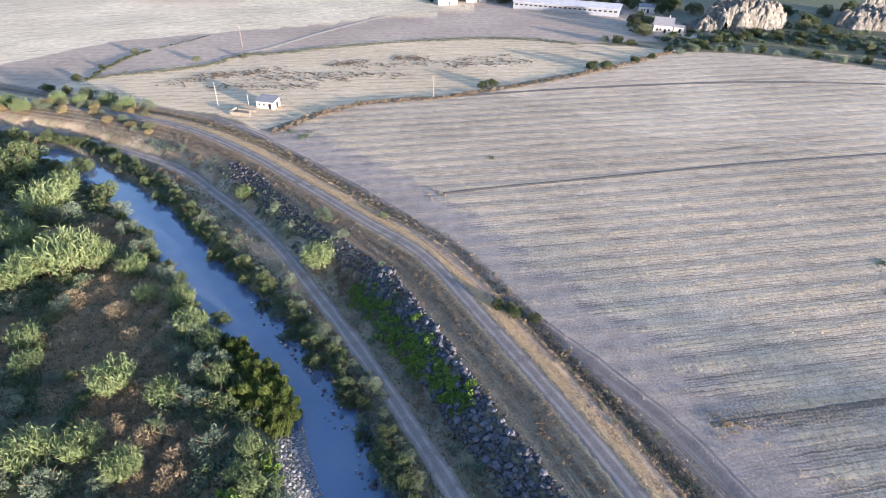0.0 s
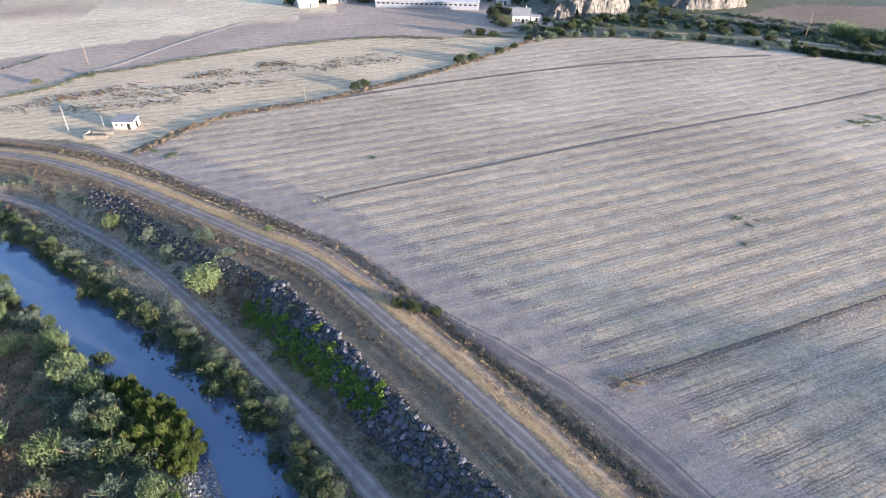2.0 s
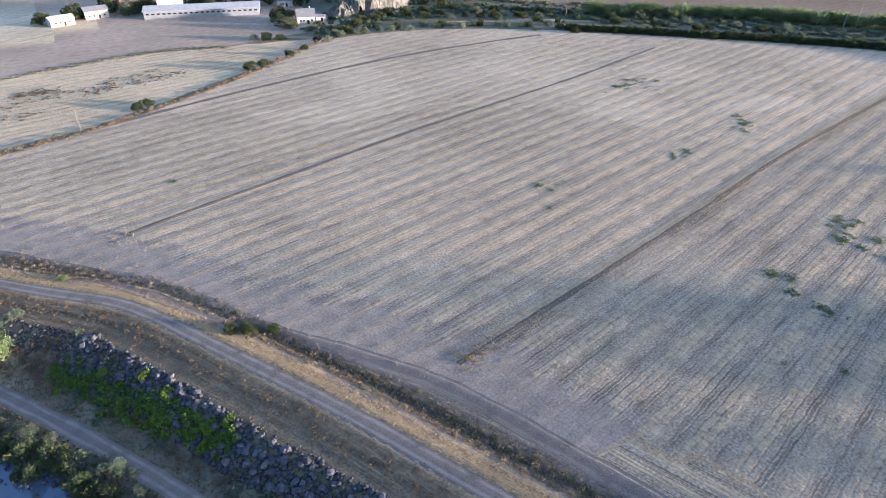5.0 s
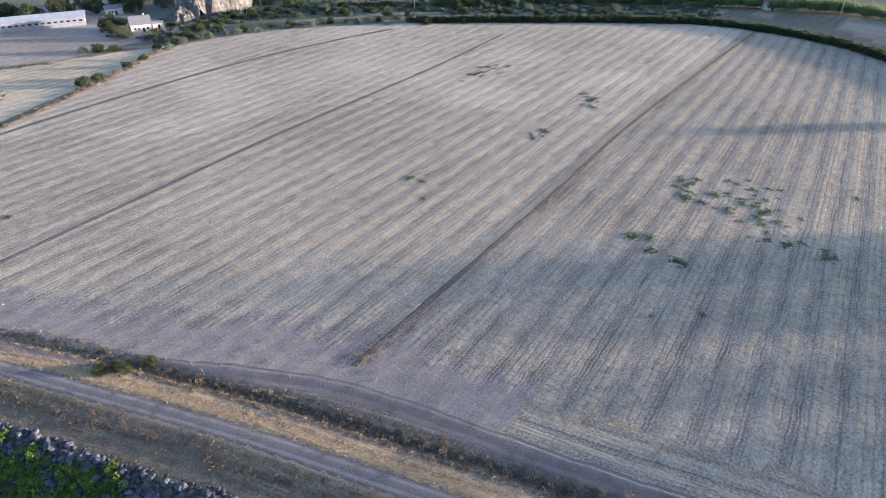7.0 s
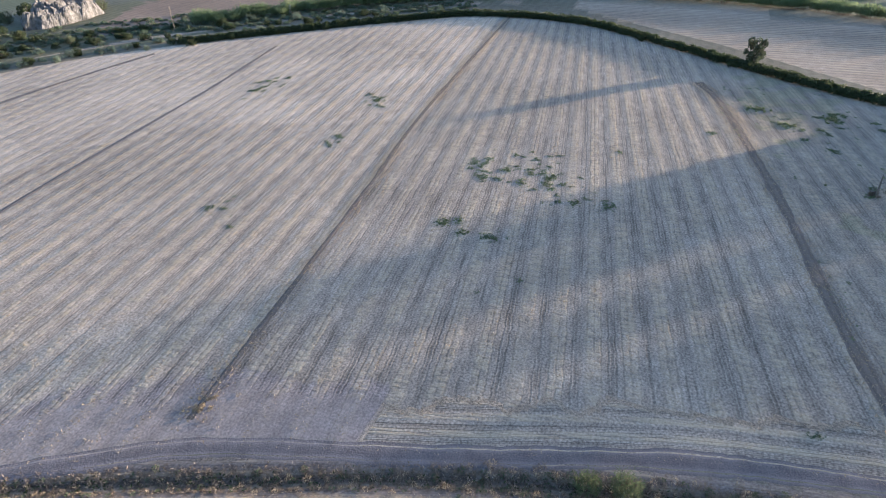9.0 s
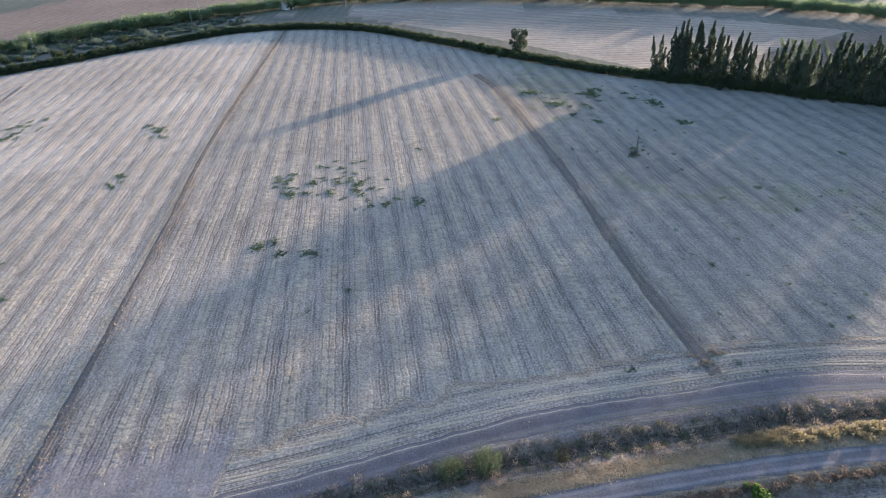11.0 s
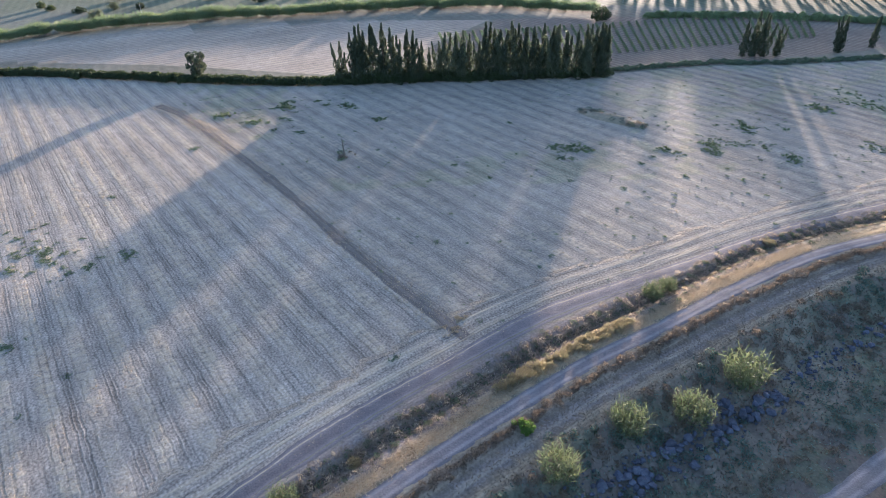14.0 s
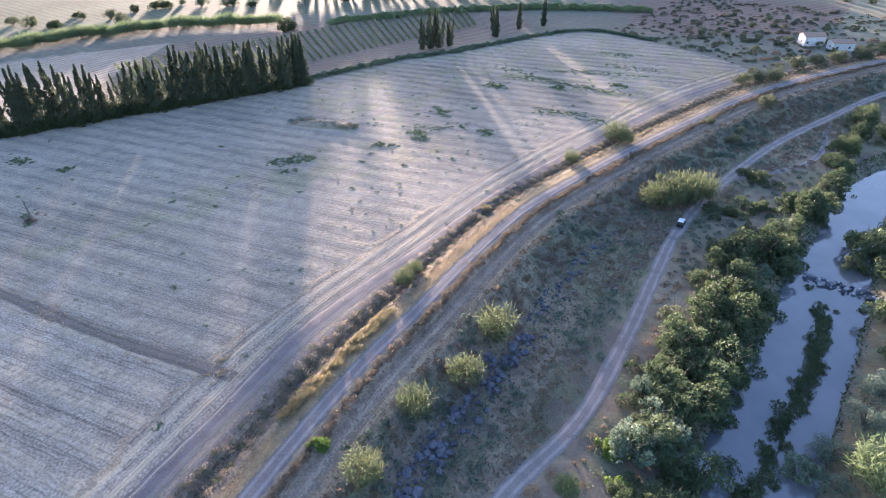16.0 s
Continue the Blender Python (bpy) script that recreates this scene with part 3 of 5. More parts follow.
def crown_places(rng, lobes, n):
    """Places near the skins of overlapping lobes (x, y, z, radius, flatness)."""
    lobes = np.array(lobes, float)
    pick = rng.choice(len(lobes), n, p=lobes[:, 3] ** 2 / (lobes[:, 3] ** 2).sum())
    d = rng.normal(size=(n, 3))
    d /= np.linalg.norm(d, axis=1)[:, None]
    r = lobes[pick, 3] * (0.55 + 0.5 * rng.random(n) ** 0.5)
    d[:, 2] *= lobes[pick, 4]
    return lobes[pick, :3] + d * r[:, None]


def cypress(seed, tall, wide):
    """A columnar cypress: trunk and a crown of upright sprays, with several tips."""
    rng = np.random.default_rng(seed)
    bm = bmesh.new()
    rod(bm, (0, 0, -0.3), (0, 0, tall * 0.7), 0.28, 0.08)
    ob = thing("cypress", (0, 0, 0), "dark green cypress of a windbreak row", "tree", "windbreak cypresses")
    part("trunk", bm, BARK, ob)
    pts = []
    for k in range(rng.integers(3, 5)):
        top = tall * (1 - 0.16 * k * rng.random())
        lean = rng.normal(size=2) * wide * 0.42 * (k > 0)
        n = 900
        h = rng.random(n) ** 0.85
        r = wide * (0.6 if k else 0.85) * np.minimum(1, (1.02 - h) * 1.25) ** 0.95 * np.minimum(1, 0.55 + h * 3) * (0.75 + 0.3 * np.sin(h * 21 + seed + k))
        a = rng.random(n) * 2 * math.pi
        q = 0.6 + 0.5 * rng.random(n)
        pts.append(np.stack([np.cos(a) * r * q + lean[0] * (0.4 + h), np.sin(a) * r * q + lean[1] * (0.4 + h), 0.3 + h * top], 1))
    v, f = leaves(rng, np.vstack(pts), 0.42, 1.6, 0.34)
    part("crown", mesh_of("crown", v, f, LEAF_CYPRESS), LEAF_CYPRESS, ob)
    return ob


def put(ob, x, y, size=1.0, turn=0.0, z=None):
    """Stands a thing on the ground at a place."""
    ob.matrix_world = pose(x, y, ground_at(x, y) if z is None else z, 0, 0, turn) @ Matrix.Diagonal((size, size, size, 1))
    return ob


def again(ob, x, y, size=1.0, turn=0.0, z=None, label=""):
    c = copy_thing(ob, Matrix.Identity(4))
    return tagged(put(c, x, y, size, turn, z), label)


rng = np.random.default_rng(4)
cypresses = [cypress(10 + k, 15.5, 2.8) for k in range(5)]
row = []
for k in range(34):
    u = k / 33
    dip = 0.42 * math.exp(-((u - 0.33) / 0.045) ** 2) + 0.3 * math.exp(-((u - 0.5) / 0.025) ** 2)
    row.append((244 - 41 * u + rng.normal() * 0.7, -63 - 100 * u + rng.normal() * 0.7, (1.13 + 0.32 * rng.random()) * (1 - dip)))
row[0] = (244, -63, 1.05)
row += [(197.8, -233.7, 0.95), (196, -237.7, 1.2), (194.3, -241.8, 1.1), (191.2, -247.2, 0.85), (182.4, -275.7, 1.0), (181.5, -297, 0.9), (174.8, -311.1, 0.9)]
for k, (x, y, size) in enumerate(row):
    if k < 5:
        put(cypresses[k], x, y, size, k * 50.0)
    else:
        again(cypresses[k % 5], x, y, size, k * 77.0)


def plant(name, label, category, group, crown_mesh, leaf, stems=None):
    """A plant standing at the origin: stems and crown."""
    ob = thing(name, (0, 0, 0), label, category, group)
    if stems is not None:
        part("branchwork", stems, BARK, ob)["kind"] = "stuff"
    part("crown", crown_mesh, leaf, ob)
    return ob


def limbs(rng, spread, tall, count=6):
    bm = bmesh.new()
    for k in range(count):
        a = 2 * math.pi * (k + rng.random()) / count
        m = (math.cos(a) * spread * 0.25, math.sin(a) * spread * 0.25, tall * 0.4)
        e = (math.cos(a) * spread * 0.7, math.sin(a) * spread * 0.7, tall * (0.65 + 0.25 * rng.random()))
        rod(bm, (math.cos(a) * 0.12, math.sin(a) * 0.12, -0.25), m, 0.11, 0.07, 5)
        rod(bm, m, e, 0.07, 0.025, 5)
    return bm


def bushy(name, label, group, leaf, seed, radius=3.0, tall=4.0, lobes=9, count=1500, size=0.24, up=0.3, thin=0.45, category="bush"):
    """A rounded, uneven shrub of overlapping lobes of leaves."""
    rng = np.random.default_rng(seed)
    balls = [(0, 0, tall * 0.42, radius * 0.5, tall * 0.4 / (radius * 0.5))]
    for k in range(lobes * 2):
        a, d = rng.random() * 2 * math.pi, radius * (0.3 + 0.65 * rng.random())
        r = radius * (0.12 + 0.2 * rng.random())
        h = tall * (0.2 + 0.75 * rng.random() * (1.2 - d / radius))
        balls.append((math.cos(a) * d, math.sin(a) * d, h, r, 1.0))
    pts = crown_places(rng, balls, count)
    pts[:, 2] = np.abs(pts[:, 2] - 0.1) + 0.1
    v, f = leaves(rng, pts, size, up, thin)
    return plant(name, label, category, group, mesh_of("crown", v, f, leaf), leaf, limbs(rng, radius, tall))


def cane(label, group, seed, leaf, radius=3.0, tall=3.8, stalks=200):
    """A clump of giant cane: leaning stalks with long arching blades."""
    rng = np.random.default_rng(seed)
    bm = bmesh.new()
    pts, ways = [], []
    for k in range(stalks):
        a, d = rng.random() * 2 * math.pi, radius * 0.75 * rng.random() ** 0.6
        foot = np.array([math.cos(a) * d, math.sin(a) * d, 0])
        lean = np.array([math.cos(a), math.sin(a), 0]) * (0.08 + 0.3 * d / radius) + rng.normal(size=3) * 0.08
        h = tall * (0.65 + 0.35 * rng.random()) * (1.1 - 0.35 * d / radius)
        tip = foot + (np.array([0, 0, 1.0]) + lean) * h
        if k % 6 == 0:
            rod(bm, foot - (0, 0, 0.2), tip, 0.03, 0.012, 4)
        for q in np.linspace(0.3, 1, 8):
            pts.append(foot + (tip - foot) * q)
            w = rng.normal(size=3) * (0.55, 0.55, 0.3) + (0, 0, 1.0)
            ways.append(w / np.linalg.norm(w))
    pts, a = np.array(pts), np.array(ways)
    b = np.cross(a, rng.normal(size=a.shape))
    b /= np.linalg.norm(b, axis=1)[:, None]
    n, s = len(pts), 1.15 * (0.6 + 0.7 * rng.random((len(pts), 1)))
    v = np.stack([pts, pts + a * s * 0.45 + b * 0.065, pts + a * s - (0, 0, 0.25), pts + a * s * 0.45 - b * 0.065], 1).reshape(-1, 3)
    return plant("cane_clump", label, "cane", group, mesh_of("crown", v, np.arange(4 * n).reshape(n, 4), leaf), leaf, bm)


def weed(seed):
    """A flat, gappy patch of low weeds."""
    rng = np.random.default_rng(seed)
    c = rng.normal(size=(34, 2)) * (1.5, 1.2)
    k = rng.integers(0, 34, 460)
    p = np.concatenate([c[k] + rng.normal(size=(460, 2)) * 0.22, 0.06 + 0.3 * rng.random((460, 1)) ** 2], 1)
    v, f = leaves(rng, p, 0.26, 0.3, 0.5)
    return plant("weed_patch", "low green weeds growing in the stubble", "weed", "field weeds", mesh_of("crown", v, f, LEAF_WEED), LEAF_WEED)


def spread(protos, spots, unit, rng, jitter=0.0, z=None, labels=()):
    """Stands copies of plants at spots (x, y, width); unit is the width that the plants were built with."""
    spots = np.array(spots, float)
    if jitter:
        spots[:, :2] += rng.normal(size=(len(spots), 2)) * jitter
    floor = height(spots[:, 0], spots[:, 1]) if z is None else np.full(len(spots), z)
    for k, ((x, y, w), h) in enumerate(zip(spots, floor)):
        ob = protos[k % len(protos)]
        if ob.get("used"):
            ob = copy_thing(ob, Matrix.Identity(4))
        else:
            ob["used"] = 1
        put(ob, x, y, w / unit, rng.random() * 360, h - 0.05)


def thicket(name, label, category, leaf, spots, size=0.24, up=0.7, thin=0.3, dense=26, tall=0.45, seed=1):
    """Uncountable low growth in one mesh: tufts of blades at spots (x, y, width)."""
    rng = np.random.default_rng(seed)
    spots = np.array(spots, float)
    k = np.repeat(np.arange(len(spots)), np.maximum(6, (spots[:, 2] ** 1.5 * dense).astype(int)))
    w = spots[k, 2]
    a, r = rng.random(len(k)) * 2 * math.pi, np.sqrt(rng.random(len(k)))
    x, y = spots[k, 0] + np.cos(a) * r * w / 2, spots[k, 1] + np.sin(a) * r * w / 2
    z = height(x, y) + 0.05 + tall * w * np.sqrt(1.03 - r * r) * (0.35 + 0.65 * rng.random(len(k)))
    v, f = leaves(rng, np.stack([x, y, z], 1), size, up, thin)
    return tagged(part(name, mesh_of(name, v, f, leaf), leaf), label, category, kind="stuff")


def band(line, offset, wobble, step, low, high, rng, start=0.0, stop=1.0):
    """Spots along a line at an offset to its left, with widths between low and high."""
    pts = smooth(line, step)
    d = np.gradient(pts, axis=0)
    d /= np.linalg.norm(d, axis=1)[:, None]
    off = offset + rng.normal(size=len(pts)) * wobble
    pts = pts + np.stack([-d[:, 1], d[:, 0]], 1) * off[:, None] + rng.normal(size=pts.shape) * step * 0.25
    k = np.linspace(0, 1, len(pts))
    pts = pts[(k >= start) & (k <= stop)]
    return np.concatenate([pts, low + (high - low) * rng.random((len(pts), 1))], 1)


rng = np.random.default_rng(12)
willows = [bushy("willow_shrub", "dense dark green willow shrub on the riverbank", "riverbank shrubs", LEAF_WILLOW, 30 + k, 3.0, 4.2, 9, 2600, 0.175) for k in range(4)]
tamarisks = [bushy("tamarisk", "grey-green feathery tamarisk shrub in scrub", "riverbank shrubs", LEAF_TAMARISK, 40 + k, 3.0, 3.4, 10, 2400, 0.16, 1.0, 0.3) for k in range(3)]
silvers = [bushy("white_willow", "silvery green willow tree beside the river", "riverbank shrubs", LEAF_SILVER, 50 + k, 3.0, 4.6, 10, 2600, 0.185) for k in range(2)]
canes = [cane("pale green giant cane clump in the scrub", "cane clumps", 60 + k, LEAF_CANE) for k in range(3)]
brights = [bushy("bramble_bush", "bright green bramble bush over the rocks", "slope bushes", LEAF_BRIGHT, 70 + k, 3.0, 2.6, 10, 2000, 0.2, 0.5, 0.7) for k in range(2)]
hedges = [bushy("hedge_bush", "dark green hedge bush along the field edge", "field hedge", LEAF_HEDGE, 90 + k, 3.0, 3.2, 9, 2200, 0.19) for k in range(3)]
olives = [bushy("olive_tree", "grey-green rounded olive tree on dry ground", "olive trees", LEAF_OLIVE, 100 + k, 3.0, 4.2, 9, 2200, 0.18, category="tree") for k in range(3)]
weeds = [weed(110 + k) for k in range(4)]
golds = [cane("golden dry tall grass clump beside the track", "tall grass clumps", 130 + k, LEAF_GOLD, 3.0, 2.2, 150) for k in range(2)]

# the overgrown far bank of the river
spread(canes, [(-104.5, 140.3, 12.1), (-102.8, 125, 8.4), (-94.4, 107.5, 9.4), (-85.3, 115.2, 13.4), (-93.5, 113.6, 8.1), (-58.5, 77.8, 7.9), (-48.3, 75, 6.1), (-48.9, 60, 6.2), (-57.1, 63.6, 7), (-64.8, 62.3, 8),
               (-80.9, 89.2, 6), (-55.5, 102.7, 6.1), (-50, 93.5, 7), (-76.5, 82.7, 5.4), (-70, 113.3, 6.7), (-14.9, -86.3, 10.5), (-31.2, 59.5, 4.1), (-45.3, 89.1, 4.9), (-40.1, 79.4, 4.8), (-63, 103.6, 5.1)], 6, rng)
spread(tamarisks, [(-62.1, 111.1, 7.8), (-49.8, 92.4, 7.9), (-43.5, 82.6, 8.2), (-36.5, 65.2, 7.3), (-43.3, 74.1, 7), (-72.7, 122.3, 6.9), (-108.2, 133, 9.1), (-79.7, 99.4, 6.4), (-73.5, 71.2, 6.7), (-60.1, 57.6, 7.8),
                   (-51.3, 57.1, 5.5), (-67, 57.3, 6.1), (-47.4, 68.9, 5), (-97.9, 136.3, 9.3), (-90.5, 99.3, 6.7), (-48.9, 85.7, 5.8), (-32.2, 60.5, 4.5), (-80.1, 131.5, 6.5), (-86.9, 142.6, 7.8), (-66.8, 113.4, 5.2),
                   (-7.7, -89.3, 7.2), (-9.6, -82.1, 6.1), (-12.3, -108.2, 9), (-11.1, -98.5, 7.8)], 6, rng)
spread(willows, [(-125.7, 158.9, 13.8), (-126.6, 170.2, 13.1), (-110.3, 162.9, 9.4), (-111.2, 171, 7.8), (-94.2, 149.7, 9.1), (-114.3, 147.2, 10.1), (-40.7, 80.5, 6.7), (-38.4, 73.2, 6.6),
                 (-130.4, 144.4, 11.4), (-143.8, 166.4, 13.1), (-137.4, 178, 10.9), (-3.6, -161, 13.1), (-8.7, -149.6, 9.7), (-1.6, -152.9, 7.3), (-10.5, -131.8, 9.4), (-12.8, -118.9, 8.1)], 6, rng)
dry_spots = [(-87.8, 131.1, 6.5), (-67.3, 98.7, 6.9), (-79.5, 103, 6), (-61.7, 90.8, 5.8), (-53.5, 76.9, 5.6), (-48.1, 66.9, 5.4), (-41.4, 59.3, 5.3), (-32.9, 58.5, 4.5), (-86.7, 91.4, 6.1), (-65.3, 82.9, 5.6), (-67.8, 74.4, 5.7), (-55, 68.7, 5.4), (-72.5, 89.3, 5.7), (-90.3, 122.9, 6.3), (-10.4, -104.1, 4.9)]
far_side = rng.random((6000, 2)) * (170, 205) + (-190, 42)
far_side = far_side[(beside(far_side, river_line) < -7) & (np.abs(beside(far_side, np.array([(-25.5, 69.5), (-18, 51.5)]))) > 4) & (beside(far_side, track_line) < -28)]
patches = np.array([(-68.3, 98.7, 14.4, 21), (-54.1, 74.8, 8, 14), (-87.2, 128.4, 11.1, 11.1), (-43.6, 62.1, 6.7, 7.6), (-87.4, 89.2, 6.7, 10)], float)
gap = np.min([((far_side[:, 0] - a) / c) ** 2 + ((far_side[:, 1] - b) / d) ** 2 for a, b, c, d in patches], 0)
brown = gap < 0.35 + 0.9 * rough(far_side[:, 0], far_side[:, 1], 5, 32)
width = 1.2 + 3.0 * rng.random((len(far_side), 1)) ** 1.5
far_side = np.concatenate([far_side, width], 1)
thicket("green_thicket", "dense dark green undergrowth on the floodplain", "undergrowth", LEAF_UNDER, far_side[~brown][::2], 0.36, 0.6, 0.36, 22, 0.6, 2)
thicket("grey_thicket", "grey-green low scrub on the floodplain", "scrub", LEAF_TAMARISK, far_side[~brown][1::4], 0.3, 0.8, 0.3, 22, 0.5, 22)
thicket("leafy_thicket", "mixed green undergrowth on the floodplain", "undergrowth", LEAF_WILLOW, far_side[~brown][3::4], 0.34, 0.8, 0.3, 22, 0.62, 23)
thicket("brown_thicket", "sun-dried brown brush on the floodplain", "brush", LEAF_BRUSH, np.vstack([far_side[brown], dry_spots]), 0.3, 0.9, 0.22, 30, 0.36, 3)
fill = rng.random((230, 2)) * (112, 140) + (-140, 48)
fill = fill[(beside(fill, river_line) < -8) & (np.min([((fill[:, 0] - a) / c) ** 2 + ((fill[:, 1] - b) / d) ** 2 for a, b, c, d in patches], 0) > 0.7)]
fill = fill[np.abs(beside(fill, np.array([(-25.5, 69.5), (-18, 51.5)]))) > 6]
spread(tamarisks + willows + canes[:1], np.concatenate([fill, 2.2 + 2.6 * rng.random((len(fill), 1))], 1), 6, rng)

upper = rng.random((26, 2)) * (66, 72) + (-132, 103)
upper = upper[beside(upper, river_line) < -11]
spread(canes, np.concatenate([upper, 5.0 + 4.0 * rng.random((len(upper), 1))], 1), 6, rng)

# the near bank, between river and path
spread(willows + tamarisks[:1], band(RIVER[1:11], 7.0, 0.9, 2.2, 3.4, 5.8, rng), 6, rng)
spread(tamarisks, band(RIVER[1:11], 9.2, 1.0, 2.8, 2.2, 3.8, rng), 6, rng)
BAR = [(-25.5, 69.5), (-23, 62.6), (-20.5, 57), (-18, 51.5)]
edge_bushes = band(RIVER[1:10], -6.6, 0.8, 3.4, 3.0, 5.0, rng)
spread(willows + tamarisks[:1], edge_bushes[np.abs(beside(edge_bushes[:, :2], np.array(BAR, float))) > 4.5], 6, rng)
wood = [(21, -136.4, 9.6), (15.9, -143.2, 9.6), (17.8, -119.8, 8.7), (20.3, -110.5, 9.6), (12.7, -112.3, 9.5), (20.4, -98.8, 8.9), (11.6, -98.5, 9.7), (17.9, -86.1, 8.2), (11.1, -84.6, 8.9), (14.3, -74.7, 7.9), (8.9, -73, 8.2),
        (13.3, -170, 9.5), (13.7, -155.5, 7.6), (10.7, -223.1, 8), (11.4, -175.2, 9.5), (11, -190.8, 8.7), (10.2, -138.9, 6.8), (22.3, -129.9, 6.9), (15.7, -104.9, 7.9), (18.1, -93.6, 7.8), (14.8, -80.8, 7.6), (17, -127.7, 8.3),
        (13.2, -122.3, 8.1), (9.3, -63.2, 7.2), (12, -92.5, 8.6), (11.6, -147.7, 7.5), (11.7, -208.2, 7.2), (11.4, -238.4, 7.6), (2.5, -241.9, 8.9), (10.9, -253.2, 9.8), (27.2, -185, 5.3), (22.9, -166, 4.5), (28.3, -158.7, 4)]
spread(willows, [(x, y, w * 1.22) for x, y, w in wood], 6, rng, 0.6)
spread(olives[:1] + willows[:2], [(x + 3, y + 2, w * 0.75) for x, y, w in wood[:26]], 6, rng, 2.0)
spread(silvers, [(17.5, -69.6, 9.3), (13.4, -74.3, 8.4), (17.7, -78.9, 6.7), (21.3, -83.2, 5.3), (21.7, -125.2, 5.2), (-4.6, -82.7, 6.6), (14.3, -134.6, 4.7)], 6, rng)
spread(brights[:1] + canes[:1], [(15.7, -62.1, 5), (22.1, -56.6, 4.2), (20.4, -67.7, 4.7)], 6, rng)
reeds = band([(2.6, -131.1), (-0.9, -122.9), (-1.3, -111), (-1.1, -98.2), (-0.5, -87.4), (-0.3, -78.1), (-0.2, -69.1)], 0, 0.7, 1.1, 2.6, 4.2, rng)
reeds = np.vstack([reeds, [(-6.1, -135.1, 2.5), (-1.8, -131.5, 2)]])
reed_beds = [bushy("reed_bed", "dark green reeds growing in the river", "reed beds", LEAF_WILLOW, 140 + k, 3.0, 1.9, 10, 900, 0.3, 1.6, 0.25, "reeds") for k in range(2)]
spread(reed_beds, reeds, 6, rng, z=-4.5)
tall_reeds = [bushy("reed_bed", "tall dark olive reeds leaning over the river", "reed beds", LEAF_REED, 145 + k, 3.0, 4.0, 12, 5200, 0.42, 3.0, 0.11, "reeds") for k in range(2)]
spread(tall_reeds, [(-40.2, 88.2, 5.9), (-37.3, 84.9, 6.4), (-35.3, 80.7, 6.3), (-33.6, 78.6, 6.8), (-31.9, 76, 6.7), (-30.2, 73.5, 6.2), (-28.5, 70.9, 5.7), (-26.9, 69, 4.7), (-33, 81.8, 5.9), (-30.2, 78.7, 5.8), (-27.9, 75.1, 5.8), (-26.2, 72, 4.8), (-35.4, 76.4, 6.7), (-32.5, 72.9, 5.7)], 6, rng, z=-4.1)
spread(canes[:1] + brights[:1], [(-30.7, 64.4, 4.6), (-27.6, 61.6, 4.6), (-30.2, 59.6, 4.5), (-25.5, 58.7, 3.7), (-28.1, 56.8, 4.5), (-30.7, 54.9, 5.4)], 6, rng)

# the rocky slope of the levee
GRASS_BANK = [(65.2, -38), (66.6, -46), (68, -54), (69.2, -62), (70.4, -70)]
thicket("bramble_thicket", "low green brambles creeping over the rocks", "brambles", LEAF_BRIGHT, np.vstack([band([(-18.1, 107.8), (-9, 93.8), (-2.6, 83.9), (4.5, 72.3)], off, 0.9, 0.7, 0.9, 2.0, rng) for off in (-2.4, -0.8, 0.8)]), 0.24, 0.5, 0.6, 26, 0.6, 17)
spread(brights, band([(-18.1, 107.8), (-9, 93.8), (-2.6, 83.9), (4.5, 72.3)], -1.0, 1.6, 2.2, 1.8, 3.2, rng), 6, rng)
spread(tamarisks[:2] + canes[:1], [(-38.9, 129.8, 5.6), (-29.8, 133.3, 5.7), (-28.8, 116.2, 7.6), (-24.6, 124.8, 4.1), (-13, 78.6, 4.4), (-54.2, 147.1, 4.6), (-44, 138.7, 4.5)], 6, rng)
spread(brights, [(-4.9, 94.6, 3.1), (-2.7, 88.3, 3.5), (-5.1, 84.9, 3.2), (-0.5, 81.8, 3.6), (1.5, 77.5, 3.5), (4.8, 76.4, 3), (-11.3, 100.7, 2.9)], 6, rng)
spread([cane("yellow-green spiky shrub on the rocky slope", "slope bushes", 150 + k, LEAF_SPIKY, 2.8, 4.4, 150) for k in range(2)],
       [(47.1, -38.6, 6.5), (49.5, -53.6, 6.5), (47.8, -65.4, 7), (50, -79.2, 8.3), (46.9, -150.8, 8.1), (44.1, -153.6, 10.4), (41.6, -157.3, 11.6), (39.1, -161.2, 10.5), (37.4, -164, 7.6), (72.3, -181.4, 8.9), (68, -180, 5.1), (75, -80, 4.8), (75.9, -84.7, 3.8), (58.8, 0.2, 4.7), (57.2, 5.4, 4.2), (76, -158.6, 5)], 6, rng)
spread(brights, [(55.9, -38, 3.8)], 6, rng)
spread(golds, [(79.5, -118.3, 3.2), (61.4, -11.2, 2.6)], 6, rng)
thicket("tall_grass", "tall golden dry grass beside the farm track", "grass", LEAF_GOLD, np.vstack([band(GRASS_BANK, off, 0.4, 0.6, 1.0, 2.2, rng) for off in (-0.7, 0.5)]), 0.3, 1.6, 0.16, 44, 0.55, 45)
spread([bushy("yellow_broom", "small bright yellow-green bush beside the track", "", LEAF_CANE, 160, 3.0, 3.2, 8, 900, 0.25)], [(-15.2, 133.8, 2.5)], 6, rng)
spread(hedges + olives[:1], [(11.3, 98, 3.3), (13.9, 96.5, 4.3), (18.1, 94.7, 3.2)], 6, rng)
spread(olives, [(40.9, -244.4, 8.1), (42.2, -206.9, 5.6), (52.2, -213.6, 4.7), (54, -273.1, 9.4), (56.8, -266.6, 7.9), (47.1, -277.9, 9.4), (44.2, -304.5, 9), (38.5, -313.6, 8.4), (31.6, -324.3, 8.5), (24.6, -335, 10.1), (17.5, -352, 11.2), (42.7, -215.1, 3.8)], 6, rng)
